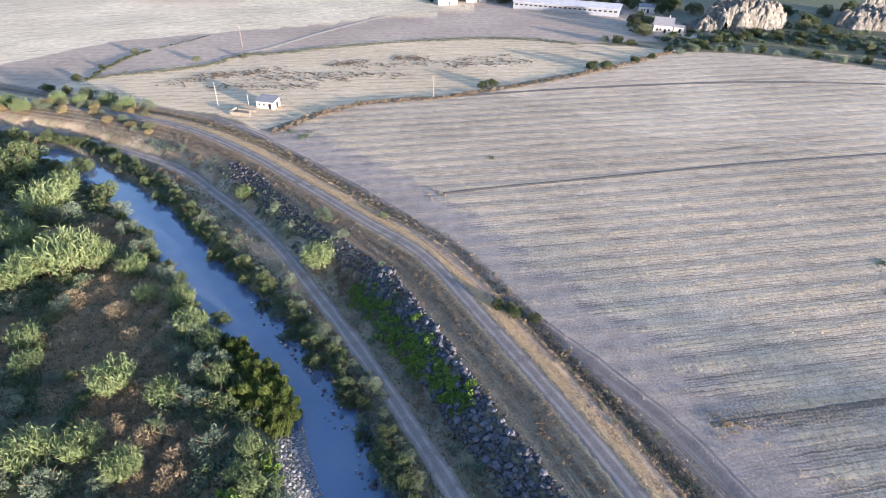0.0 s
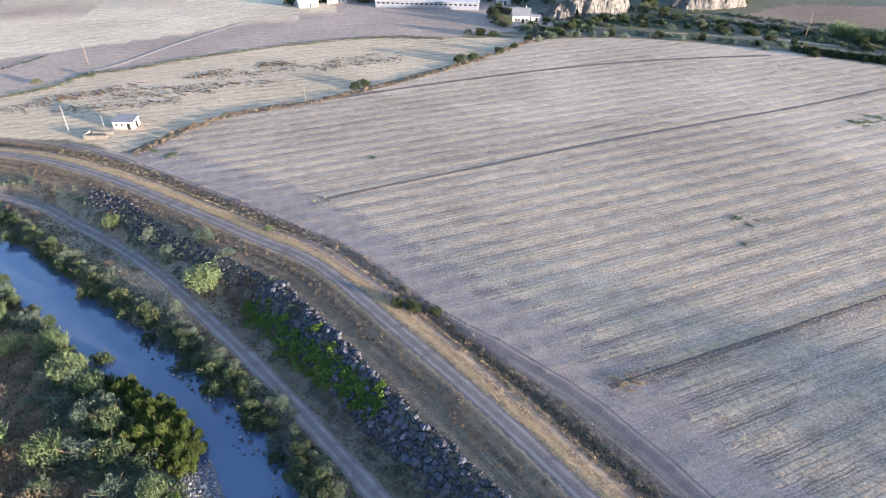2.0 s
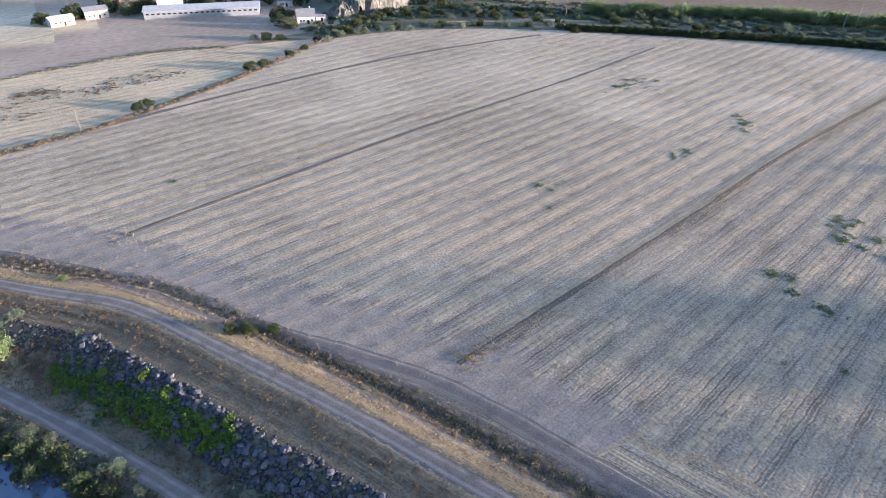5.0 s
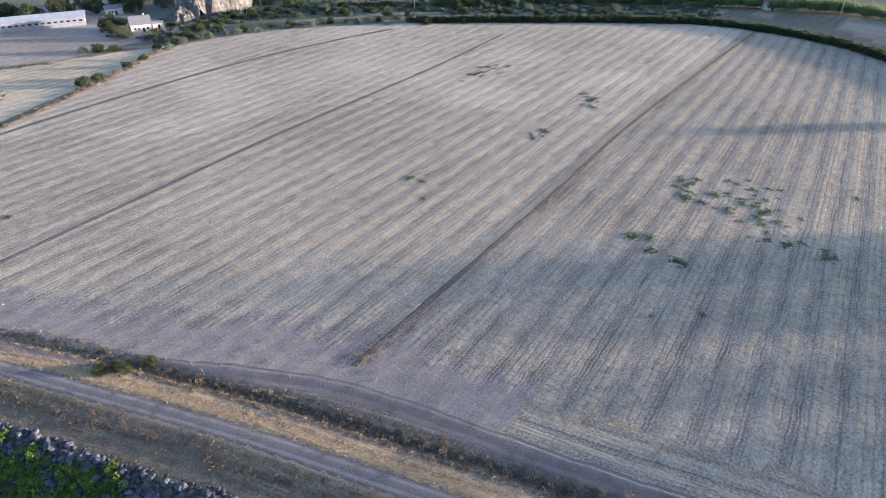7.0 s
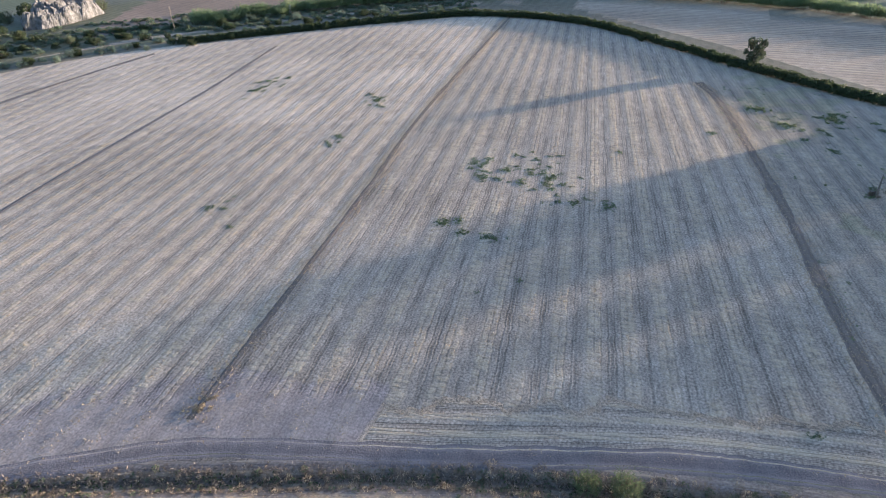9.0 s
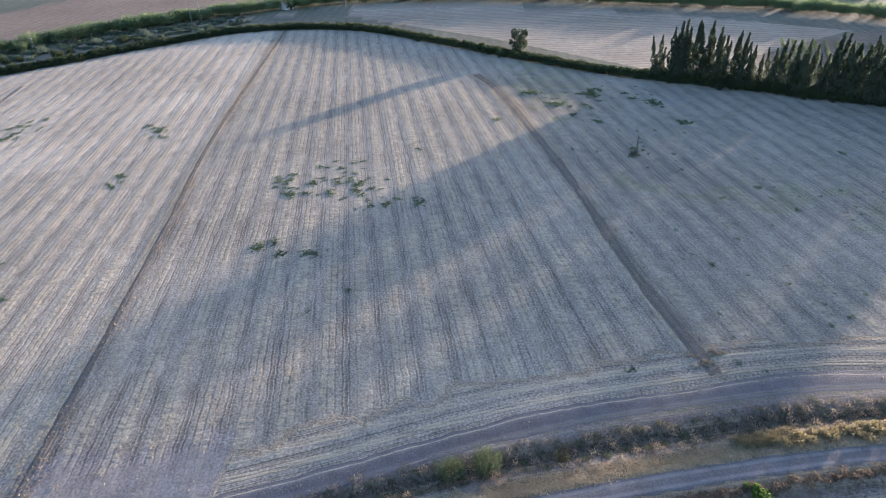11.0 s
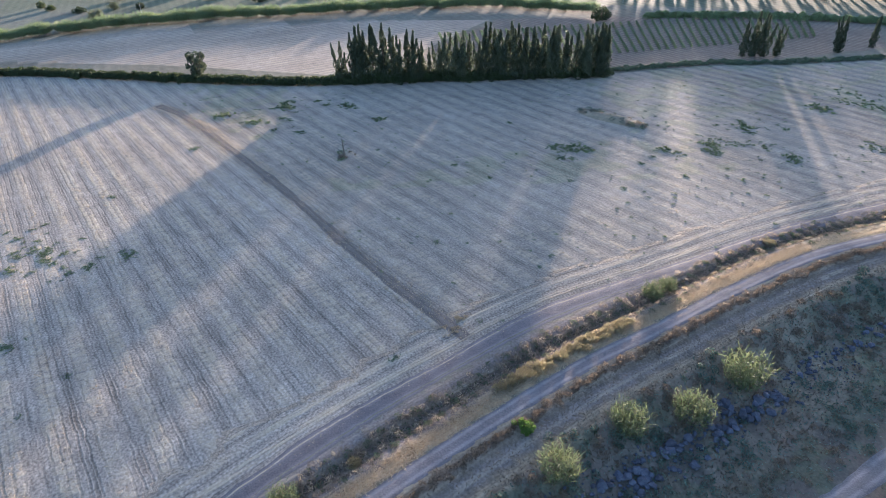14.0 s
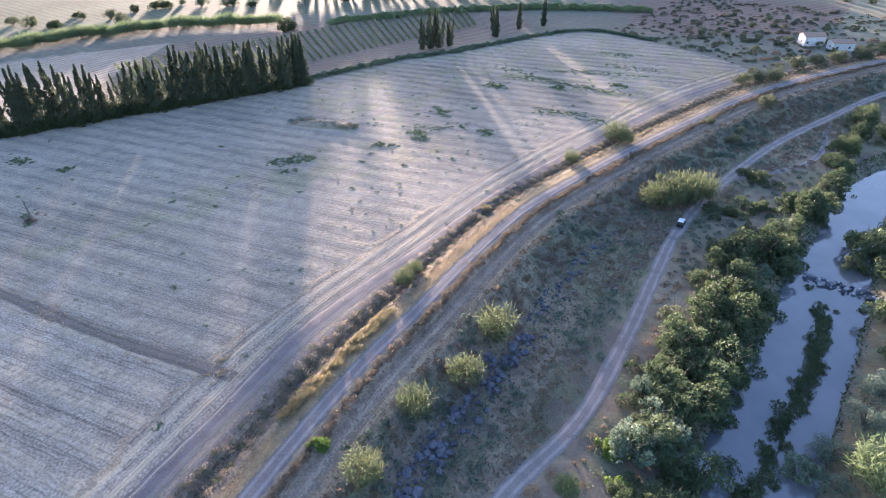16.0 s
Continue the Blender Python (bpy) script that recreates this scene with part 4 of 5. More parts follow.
slope = np.vstack([band(TRACK[3:23], off, 1.6, 1.5, 0.8, 2.4, rng) for off in (-12, -14.5, -17, -19.5)])
slope = slope[np.abs(beside(slope[:, :2], low_line)) > 2.6]
bare = np.abs(beside(slope[:, :2], np.array([(-7, 96.2), (4.5, 72.3), (15.4, 52.7), (22.1, 39.8)]))) < 4.0
bare |= np.abs(beside(slope[:, :2], np.array([(41.1, -26.5), (41.5, -43.5), (42.9, -53.3), (43.3, -64), (45.9, -73.2), (46, -86.9), (49, -98.5), (49.9, -132.2)]))) < 2.2
slope = slope[~bare]
green = rough(slope[:, 0], slope[:, 1], 7, 61) > 0.5 + 0.14 * (slope[:, 1] < 8)
thicket("slope_brush", "dry brown brush on the levee slope", "brush", LEAF_DITCH, slope[~green], 0.24, 0.9, 0.28, 30, 0.4, 4)
thicket("slope_thicket", "grey-green scrub on the levee slope", "scrub", LEAF_TAMARISK, slope[green], 0.24, 0.7, 0.35, 30, 0.45, 5)
bench = np.vstack([band(TRACK[11:23], off, 2.2, 1.6, 0.7, 2.2, rng) for off in (-22, -25, -28, -31, -35, -39, -43)])
bench = bench[(np.abs(beside(bench[:, :2], river_line)) > 9.5) & (np.abs(beside(bench[:, :2], low_line)) > 2.4)]
green = rough(bench[:, 0], bench[:, 1], 9, 62) > 0.62
thicket("bench_brush", "dry grass and brush below the levee", "brush", LEAF_DITCH, bench[~green], 0.24, 0.9, 0.25, 24, 0.25, 6)
thicket("bench_thicket", "grey-green scrub below the levee", "scrub", LEAF_TAMARISK, bench[green], 0.24, 0.7, 0.3, 24, 0.35, 7)
thicket("verge_brush", "knee-high brown brush along the track", "brush", LEAF_DITCH, band(TRACK[11:24], -3.2, 0.5, 0.7, 1.0, 1.8, rng), 0.2, 0.9, 0.3, 34, 0.5, 8)

thicket("shoulder_weeds", "low brown weeds along the levee shoulder", "weeds", LEAF_DITCH, band(TRACK[3:12], -4.8, 1.0, 0.6, 0.4, 1.3, rng), 0.17, 0.8, 0.35, 26, 0.3, 18)

ditch = np.vstack([band(TRACK[3:12], off, 0.5, 0.8, 0.5, 1.4, rng) for off in (7.0, 8.4, 9.4)] + [band(TRACK[11:23], off, 0.7, 0.8, 0.7, 1.9, rng) for off in (6.0, 7.6, 9.0, 10.4)])
thicket("ditch_brush", "tangled brown brush filling the field ditch", "brush", LEAF_DRY, ditch[::2], 0.2, 0.9, 0.25, 24, 0.3, 31)
thicket("ditch_stalks", "pale dry stalks standing in the ditch", "weeds", LEAF_STRAW, ditch[1::4], 0.22, 1.4, 0.2, 18, 0.45, 32)
thicket("ditch_leaves", "olive green weeds in the field ditch", "weeds", LEAF_OLIVE, ditch[3::4], 0.2, 0.7, 0.35, 22, 0.3, 33)

# hedges round the field, and the land beyond
spread(hedges, [(244 - 41 * u + rng.normal(), -63 - 100 * u, 7.0 + 3.0 * rng.random()) for u in np.linspace(0, 1, 36)], 6, rng)
thicket("field_hedge", "continuous dark green hedge round the field", "hedge", LEAF_HEDGE, np.vstack([band(FIELD_EDGE[6:16], off, 0.6, 1.1, 2.8, 4.4, rng) for off in (1.2, 3.4)]), 0.42, 0.3, 0.5, 26, 0.75, 9)
spread(hedges, band(FIELD_EDGE[6:16], 2.4, 1.0, 11.0, 4.2, 6.8, rng), 6, rng)
spread(hedges[:1] + tamarisks, band(FIELD_EDGE[4:8], 5.0, 2.5, 5.0, 4.0, 7.0, rng), 6, rng)
spread(tamarisks[:1] + hedges, band(FIELD_EDGE[4:9], 30.0, 9.0, 5.5, 4.4, 8.0, rng), 6, rng)
thicket("low_hedge", "low grey-green growth along the field edge", "hedge", LEAF_UNDER, band(FIELD_EDGE[15:20], 3.0, 1.0, 1.0, 2.0, 3.6, rng), 0.36, 0.4, 0.4, 24, 0.5, 10)
spread(hedges + tamarisks[:1], [(63.9, 264.3, 7.2), (70.7, 267.2, 6.3), (85, 276.4, 5.4), (110.2, 290.7, 5.6), (94.8, 281.9, 4.5), (19.1, 242, 5.2), (15.9, 239.5, 5.2), (-32.6, 218, 2.6), (124.4, 299.9, 7.6), (135.3, 311.3, 7.9),
                                (119.5, 302.3, 6.8), (79.4, 310.7, 6.2), (85, 308.3, 7.6), (90.9, 305.3, 5.9)], 6, rng)
spread(olives[:2] + hedges[:1], [(102.3, 323.7, 10.5), (108.7, 341.6, 10.7), (137.6, 393.2, 12.7), (34.9, 403.1, 13.2), (46.9, 412, 11.7), (75.1, 410.5, 14.6), (102, 409.4, 16.1), (111.6, 404.7, 11.9), (12.3, 411.5, 9.9), (127.9, 403.4, 12), (145.8, 375.6, 11.5), (60.8, 414.4, 11.8)], 6, rng)
spread(hedges + olives[:1], [(160.3, 323.9, 8.2), (169.7, 322.4, 8.2), (180.2, 318.7, 7.7), (192.3, 339.4, 9.5), (199, 330.4, 9.4), (199.6, 317.8, 7.4), (200.9, 354.1, 11.7), (203.7, 300.2, 7.2), (215, 298.7, 7.3), (226.5, 291.5, 7.3), (236, 284.2, 7.3), (221.1, 371.2, 12.1),
                             (240.1, 381.6, 12.5), (199, 375.4, 12.1), (184, 345.2, 7.6), (266.9, 350.7, 10.1), (139.4, 317.9, 7.1), (148.8, 317, 6.3)], 6, rng)
farm_trees = [bushy("farm_tree", "tall dark green tree beside the farm buildings", "farm trees", LEAF_HEDGE, 170 + k, 3.0, 5.0, 10, 1800, 0.24, category="tree") for k in range(2)]
spread(farm_trees, [(60, 405, 15), (82, 398, 13), (97, 393, 15), (112, 388, 12), (45, 407, 14), (28, 416, 14), (8, 410, 12), (127, 376, 11), (105, 345, 11), (102, 338, 9), (-8, 404, 10), (134, 392, 14)], 6, rng)
cane_hedge = [(257.4, 265.3), (332, 197.9), (388.7, 102.4), (398.5, 6.5), (375.6, -95.1), (354, -172.5), (304, -228.6)]
spread(canes, band(cane_hedge, 0, 1.4, 4.4, 7.5, 10.5, rng), 6, rng)
thicket("far_canes", "pale green cane growth beside the far road", "cane", LEAF_CANE, band([(278.1, -248.1), (248.3, -302.7), (201.6, -350.1), (141.1, -379)], 0, 1.8, 1.6, 4.0, 6.5, rng), 0.6, 0.8, 0.3, 20, 0.6, 11)
spread(hedges + olives, band([(459, 67.5), (457.2, -36.9), (430.6, -135.3), (384.7, -249.3), (301.9, -405.4)], 2, 16, 9.0, 6.0, 11.0, rng), 6, rng)
spread(olives, [(x + rng.normal(), y + rng.normal(), 5.6 + 1.6 * rng.random()) for x in range(40, 190, 14) for y in range(-640, -470, 15) if 0.55 * x + y > -580], 6, rng)
spread(tamarisks[:1] + olives, np.concatenate([rng.random((70, 2)) * (70, 80) + (30, -400), 1.8 + 3.2 * rng.random((70, 1))], 1), 6, rng)
spread(hedges[:2] + olives, [(286, -222.8, 13), (-149.6, 245.3, 4.3), (-142.6, 283.4, 3.9), (-110, 272, 3.9), (-90.1, 277.4, 3.4), (-146.8, 260.6, 3), (-153.5, 230.7, 5.6), (-144.3, 227.1, 5.5), (-133.9, 223.6, 6.8), (-123.6, 220.2, 5.4)], 6, rng)
spread(canes[:1] + tamarisks[:1], band([(-157.6, 209.9), (-135.1, 213.4), (-108.1, 211.1)], 0, 2.2, 4.0, 4.0, 6.8, rng), 6, rng)
# unseen tree belt, added to throw broken shade over vineyard and southern field
belt = [bushy("poplar_tree", "unseen tree added beyond the vineyard to shade the land", "tree belt", LEAF_HEDGE, 180 + k, 2.4, 9.0, 14, 1800, 0.3, 0.4, 0.5, "tree") for k in range(3)]
belt_rng = np.random.default_rng(91)
belt_at = []
for k in range(48):
    across, out = 14 - 6.6 * k + belt_rng.normal() * 1.5, 452 + 6 * belt_rng.random()
    belt_at.append((across * 0.663 + out * 0.749, across * 0.749 - out * 0.663, 11.5 + 5.0 * belt_rng.random() - 3.5 * (k % 7 == 4)))
spread(belt, belt_at, 4.8, belt_rng)
loner = bushy("hedge_tree", "lone dark bushy tree standing in the hedge", "hedge trees", LEAF_CYPRESS, 77, 3.4, 9.0, 12, 2200, 0.36, 1.0, 0.4, "tree")
put(loner, 281, -10, 1.45, 20)

spread(golds + tamarisks[:1] + olives[:1], band([(-167.9, 213.2), (-141, 211), (-116.6, 202.8), (-95.9, 191)], 0, 2.8, 2.6, 3.0, 5.0, rng), 6, rng)
border = np.vstack([band(FIELD_EDGE[0:5], off, 0.7, 0.8, 0.7, 2.2, rng) for off in (0.0, 1.8)])
thicket("border_weeds", "low brown weeds along the field border", "weeds", LEAF_DITCH, border[::3], 0.26, 0.6, 0.35, 24, 0.45, 19)
thicket("border_grass", "pale dry grass along the field border", "grass", LEAF_DRY, border[1::2], 0.28, 0.9, 0.25, 24, 0.45, 20)

plot_border = np.vstack([band([(-148.6, 242), (-126.1, 252.7), (-102.5, 264), (-92, 279.8), (-77.4, 283.5), (-47.9, 296.6), (-15.2, 307.6), (29.3, 314.1), (64.9, 305.7)], off, 0.9, 1.0, 1.2, 2.8, rng) for off in (0, 2.0)])
thicket("plot_weeds", "olive weeds along the border of two plots", "weeds", LEAF_SPIKY, plot_border[::2], 0.2, 0.6, 0.3, 20, 0.16, 34)
thicket("plot_grass", "dry brown grass along the plot border", "grass", LEAF_DRY, plot_border[1::2], 0.2, 0.9, 0.25, 20, 0.16, 35)
thicket("bush_line", "line of low dark bushes between two fields", "bushes", LEAF_HEDGE, np.vstack([band([(-144.5, 242.3), (-144, 260.8), (-142.1, 275.7), (-137.3, 286.5)], 0, 0.4, 0.9, 1.0, 2.0, rng), band([(-134.1, 292), (-125.9, 303.7), (-119, 315.7)], 0, 0.3, 1.2, 0.6, 1.3, rng)]), 0.26, 0.4, 0.4, 24, 0.5, 36)


def streaks(ways, wide, count):
    """Spots along straight ways (x1, y1, x2, y2), more ragged than a band."""
    out = []
    for a, b, c, d in ways:
        for k in range(count):
            u = rng.random()
            out.append((a + (c - a) * u + rng.normal() * wide, b + (d - b) * u + rng.normal() * wide, 0.4 + 0.9 * rng.random() ** 2))
    return out


thicket("plot_streaks", "brown weed streaks across the second stubble plot", "weeds", LEAF_DITCH, streaks([(-76.4, 247.2, -37.7, 247.7), (-67.4, 254.8, -16.3, 253.8), (-49.8, 268.1, -36.6, 271.5), (-23.3, 277.6, -9.6, 278.7), (-102.6, 249.8, -74.9, 256.5), (-40, 262, 30, 284), (-92, 236, -50, 238), (-110, 240, -70, 262), (0, 268, 40, 276)], 2.2, 130), 0.3, 0.1, 0.4, 22, 0.07, 37)
south_rows = [(128.9, -237.2, 114.5, -247.1), (114.5, -247.1, 91.2, -253.7), (140.7, -219.3, 123.1, -226.6), (123.1, -226.6, 103.8, -226.1), (103.8, -226.1, 86.5, -228.4), (108.7, -191.2, 96.9, -195.7), (96.9, -195.7, 83.3, -194.9),
              (148.8, -231.2, 121.4, -225.3), (121.4, -225.3, 94.3, -226.7), (124.5, -278, 109, -280.8), (113.3, -261.5, 88.5, -264.6), (133.3, -148.7, 118.5, -166.1)]
thicket("row_streaks", "dark weed streaks along the stubble rows", "weeds", LEAF_WEED, streaks(south_rows, 1.8, 70), 0.24, 0.1, 0.4, 22, 0.07, 38)

scrub = np.concatenate([rng.random((900, 2)) * (150, 150) + (-10, -440), 1.2 + 2.6 * rng.random((900, 1)) ** 2], 1)
scrub = scrub[(beside(scrub[:, :2], track_line) > 6) & ~inside(scrub[:, :2], field_poly)]
thicket("far_scrub_grass", "dry tufted grass on waste ground beyond the field", "grass", LEAF_DITCH, scrub[::2], 0.4, 0.9, 0.3, 16, 0.3, 41)
thicket("far_scrub_greens", "olive green scrub on waste ground beyond the field", "scrub", LEAF_OLIVE, scrub[1::2], 0.42, 0.7, 0.4, 16, 0.45, 42)
verge = np.vstack([band([(112, 304), (140, 318), (180, 318), (225, 290), (262, 245), (310, 190), (345, 140)], off, 4.0, 2.2, 2.0, 5.0, rng) for off in (-6, 4, 12, 26)])
thicket("road_verge", "mixed green scrub along the road under the crags", "scrub", LEAF_UNDER, verge[::2], 0.5, 0.5, 0.4, 14, 0.4, 43)
thicket("road_grass", "dull dry grass along the road under the crags", "grass", LEAF_OLIVE, verge[1::2], 0.5, 0.7, 0.3, 14, 0.3, 44)

# weeds and straw in the field
patch_rng = np.random.default_rng(55)
clumps = []
for cx, cy, rx, ry, count, tilt in ((149, 40, 17, 9, 70, 60), (148, 58, 7, 3, 14, 30), (183, 164, 13, 5, 34, 0), (189, 116, 9, 5, 22, 40), (150, 110, 9, 4, 10, 20), (101, 111, 7, 4, 9, 20),
                                    (118, 48, 3, 11, 6, 0), (-48, 189, 9, 4, 16, 10), (216, -30, 14, 30, 22, 0), (146, -108, 6, 8, 14, 0), (130, -140, 10, 10, 10, 0), (136, -172, 14, 16, 12, 0),
                                    (110, -230, 16, 26, 12, 0), (13, 172, 4, 1, 3, 0)):
    d, turn = patch_rng.normal(size=(count, 2)) * (rx * 0.55, ry * 0.55), radians(tilt)
    for a, b in d:
        clumps.append((cx + a * math.cos(turn) - b * math.sin(turn), cy + a * math.sin(turn) + b * math.cos(turn), 1.0 + 2.5 * patch_rng.random() ** 2))
clumps += [(174.8, 23.6, 2.4), (94.2, 37.3, 1.6), (114.2, -48.2, 2.2), (151.7, -70.1, 2.6), (80.8, -24.9, 2.2), (101.7, 30.4, 1.9), (117, 56, 3.4), (115, 49, 3.6), (115, 42.5, 4.2), (140.5, 19.6, 4.2)]
spread(weeds, clumps, 6, rng)
spread(weeds, [(174.4, -101.9, 2.7), (127.9, -95.4, 2.3), (117.3, -105.8, 2.3), (128, -120.6, 2.5), (147.4, -108.8, 6.3), (143.1, -111.9, 6.2), (149.9, -104.6, 5), (139.5, -75.8, 2.3), (116, -126.3, 2.3), (133.2, -134.2, 5.1),
               (128.1, -148.2, 6.5), (145.4, -71.5, 1.7), (227.2, -12.4, 6.7), (215.1, -21.5, 5.6), (227, -35.9, 8.5), (198.3, -34.4, 4), (216.5, -56.4, 6.9), (198.3, -62.3, 5.5), (110.6, -162.8, 6.6), (135.7, -169.8, 6.8), (137.2, -207.1, 8.7), (114.7, -220.4, 7.2), (95.7, -236, 7.2)], 6, rng)
heaps = [(45.9, 69.2, 4.2), (47.5, 68.6, 3.4), (83.4, -37.3, 3.2), (85.5, -40.9, 2.1), (-1.5, 148.1, 4.7)]
heaps = [(x + rng.normal() * w * 0.3, y + rng.normal() * w * 0.3, 0.4 + 0.8 * rng.random()) for x, y, w in heaps for k in range(9)]
thicket("strewn_straw", "low brown heaps of strewn straw on stubble", "straw", LEAF_STRAW, heaps, 0.2, 0.2, 0.3, 46, 0.13, 12)
specks = np.concatenate([rng.random((1500, 2)) * (190, 320) + (66, -312), 0.4 + 1.0 * rng.random((1500, 1)) ** 2], 1)
specks = specks[inside(specks[:, :2], field_poly) & (off_row(specks[:, :2], ROW_C) < 0) & (rough(specks[:, 0], specks[:, 1], 30, 71) > 0.42)]
thicket("speckled_weeds", "small dark weeds dotted over the stubble", "weeds", LEAF_WEED, specks, 0.15, 0.0, 0.45, 26, 0.05, 13)
thicket("wood_thicket", "dense dark undergrowth between path and river", "undergrowth", LEAF_WILLOW, [(x + rng.normal() * 3.2, y + rng.normal() * 3.2, 2.2 + 2.4 * rng.random()) for x, y, w in wood for k in range(6)], 0.34, 0.6, 0.38, 24, 0.55, 14)


# ---- low growth, one sheet of each kind ----
def tufts(name, label, category, leaf, pts, size, up, thin):
    rng = np.random.default_rng(len(pts))
    pts = np.asarray(pts)
    z = height(pts[:, 0], pts[:, 1])
    place = np.concatenate([pts, (z + size * 0.5)[:, None]], 1)
    v, f = leaves(rng, place, size, up, thin)
    return tagged(part(name, mesh_of(name, v, f, leaf), leaf), label, category, kind="stuff")


def along(line, low, high, count, seed):
    """Places scattered between two distances to the left of a line."""
    rng = np.random.default_rng(seed)
    p = smooth(line, 1.0)
    d = np.gradient(p, axis=0)
    d /= np.linalg.norm(d, axis=1)[:, None]
    k = rng.integers(0, len(p), count)
    off = low + (high - low) * rng.random(count)
    return p[k] + np.stack([-d[k, 1], d[k, 0]], 1) * off[:, None] + rng.normal(size=(count, 2)) * 0.5


def off_path(pts):
    """Leaves the riverside path bare."""
    return pts[np.abs(beside(pts, low_line)) > 1.6]


tufts("golden_grass", "golden dry grass strip beside the farm track", "grass", LEAF_STRAW, along(TRACK[2:19], 2.0, 4.8, 26000, 201), 0.16, 0.8, 0.3)
tufts("tawny_grass", "thick tawny dry grass between lane and track", "grass", LEAF_STRAW, along(TRACK[12:18], 1.9, 5.2, 15000, 215), 0.2, 0.9, 0.26)
tufts("levee_grass", "olive-brown grass on the levee edge", "grass", LEAF_DITCH, along(TRACK[18:24], 2.0, 6.2, 9000, 214), 0.2, 0.9, 0.3)
tufts("ditch_weeds", "dry brown weeds filling the field ditch", "weeds", LEAF_DITCH, along(TRACK[2:24], 6.2, 10.6, 32000, 202), 0.22, 0.9, 0.3)
tufts("ditch_greens", "dark green weeds in the ditch bottom", "weeds", LEAF_HEDGE, along(TRACK[2:24], 6.8, 9.4, 5000, 203), 0.26, 0.8, 0.4)
tufts("seed_heads", "pale dry seed heads standing in the ditch", "weeds", LEAF_DRY, along(TRACK[2:24], 7.0, 10.4, 9000, 211), 0.3, 1.4, 0.25)
tufts("row_weeds", "dry weeds along the bare strips of the field", "weeds", LEAF_STRAW, np.vstack([along(STRIP_A, -2.6, 2.6, 6000, 212), along(STRIP_C, -3.2, 3.2, 4000, 213)]), 0.2, 0.8, 0.4)
tufts("verge_grass", "dry brown grass on the levee shoulder", "grass", LEAF_DITCH, along(TRACK[2:24], -9.5, -2.0, 60000, 204), 0.18, 0.9, 0.28)
tufts("slope_scrub", "dry grass and low scrub on the levee slope", "scrub", LEAF_DITCH, off_path(along(TRACK[2:24], -34, -9, 70000, 205)), 0.28, 0.9, 0.3)
tufts("slope_greens", "low green weeds on the levee slope", "scrub", LEAF_TAMARISK, off_path(along(TRACK[2:24], -36, -10, 46000, 206)), 0.28, 0.8, 0.35)
bank = along(RIVER[1:13], -60, -7, 60000, 207)
tufts("floodplain_grass", "tall dry grass across the river floodplain", "grass", LEAF_BRUSH, np.vstack([bank[:6000]] + [(a, b) + np.random.default_rng(220 + k).normal(size=(11000, 2)) * (c * 0.55, d * 0.55) for k, (a, b, c, d) in enumerate(patches)]), 0.32, 1.0, 0.24)
tufts("floodplain_greens", "green undergrowth across the river floodplain", "undergrowth", LEAF_UNDER, bank[26000:], 0.4, 0.8, 0.35)
shore = np.vstack([along(RIVER[1:21], 6.0, 12.0, 16000, 208), along(RIVER[1:21], -9.0, -5.6, 12000, 209)])
shore = off_path(shore[np.abs(beside(shore, np.array(BAR, float))) > 3])
tufts("shore_weeds", "green weeds along the water's edge", "weeds", LEAF_WILLOW, shore, 0.34, 0.8, 0.4)


def stubble():
    """Straw left lying along the drilled rows of the big field."""
    rng = np.random.default_rng(210)
    p = rng.random((640000, 2)) * (390, 612) + (-60, -314)
    p = p[inside(p, field_poly)]
    _, rows, depth, _ = plots(p[:, 0], p[:, 1])
    keep = rng.random(len(p)) < np.where(off_row(p, ROW_C) < 0, 0.35, np.where(off_row(p, ROW_A) < 0, 0.65, 1.0))
    crest = np.sin(2 * math.pi * rows) * 0.5 + 0.5
    clump = rough(p[:, 0], p[:, 1], 2.0, 51)
    return p[(crest * (0.4 + clump) > 0.42 + 0.4 * rng.random(len(p))) & (depth > 0.2) & keep][:190000]


tufts("stubble_straw", "pale cut straw lying in rows on the stubble", "straw", LEAF_STRAW, stubble(), 0.19, 0.7, 0.3)


# ---- rocks ----
def stone_mesh(seed, flat=0.7):
    """A broken boulder, about one metre across."""
    rng = np.random.default_rng(seed)
    bm = bmesh.new()
    bmesh.ops.create_icosphere(bm, subdivisions=1, radius=0.5)
    for v in bm.verts:
        v.co *= 0.72 + 0.5 * rng.random()
        v.co.z *= flat
    me = bpy.data.meshes.new("stone")
    bm.to_mesh(me)
    bm.free()
    me.materials.append(ROCK)
    return me


stone_kinds = [stone_mesh(300 + k) for k in range(8)]
gravel_kinds = []
for k in range(3):
    me = stone_kinds[k].copy()
    me.materials.clear()
    me.materials.append(PEBBLE)
    gravel_kinds.append(me)


def stones(parent, kinds, spots, rng, z=None):
    """Single stones under a bank at spots (x, y, width)."""
    spots = np.array(spots, float)
    floor = np.maximum(height(spots[:, 0], spots[:, 1]), WATER_Z) if z is None else np.full(len(spots), z)
    for (x, y, w), h in zip(spots, floor):
        ob = new("stone", kinds[rng.integers(len(kinds))])
        ob.parent = parent
        ob.matrix_world = Matrix.LocRotScale((x, y, h + w * 0.2), Euler(rng.random(3) * (0.7, 0.7, 6.3)), (w, w * (0.75 + 0.4 * rng.random()), w * (0.7 + 0.4 * rng.random())))


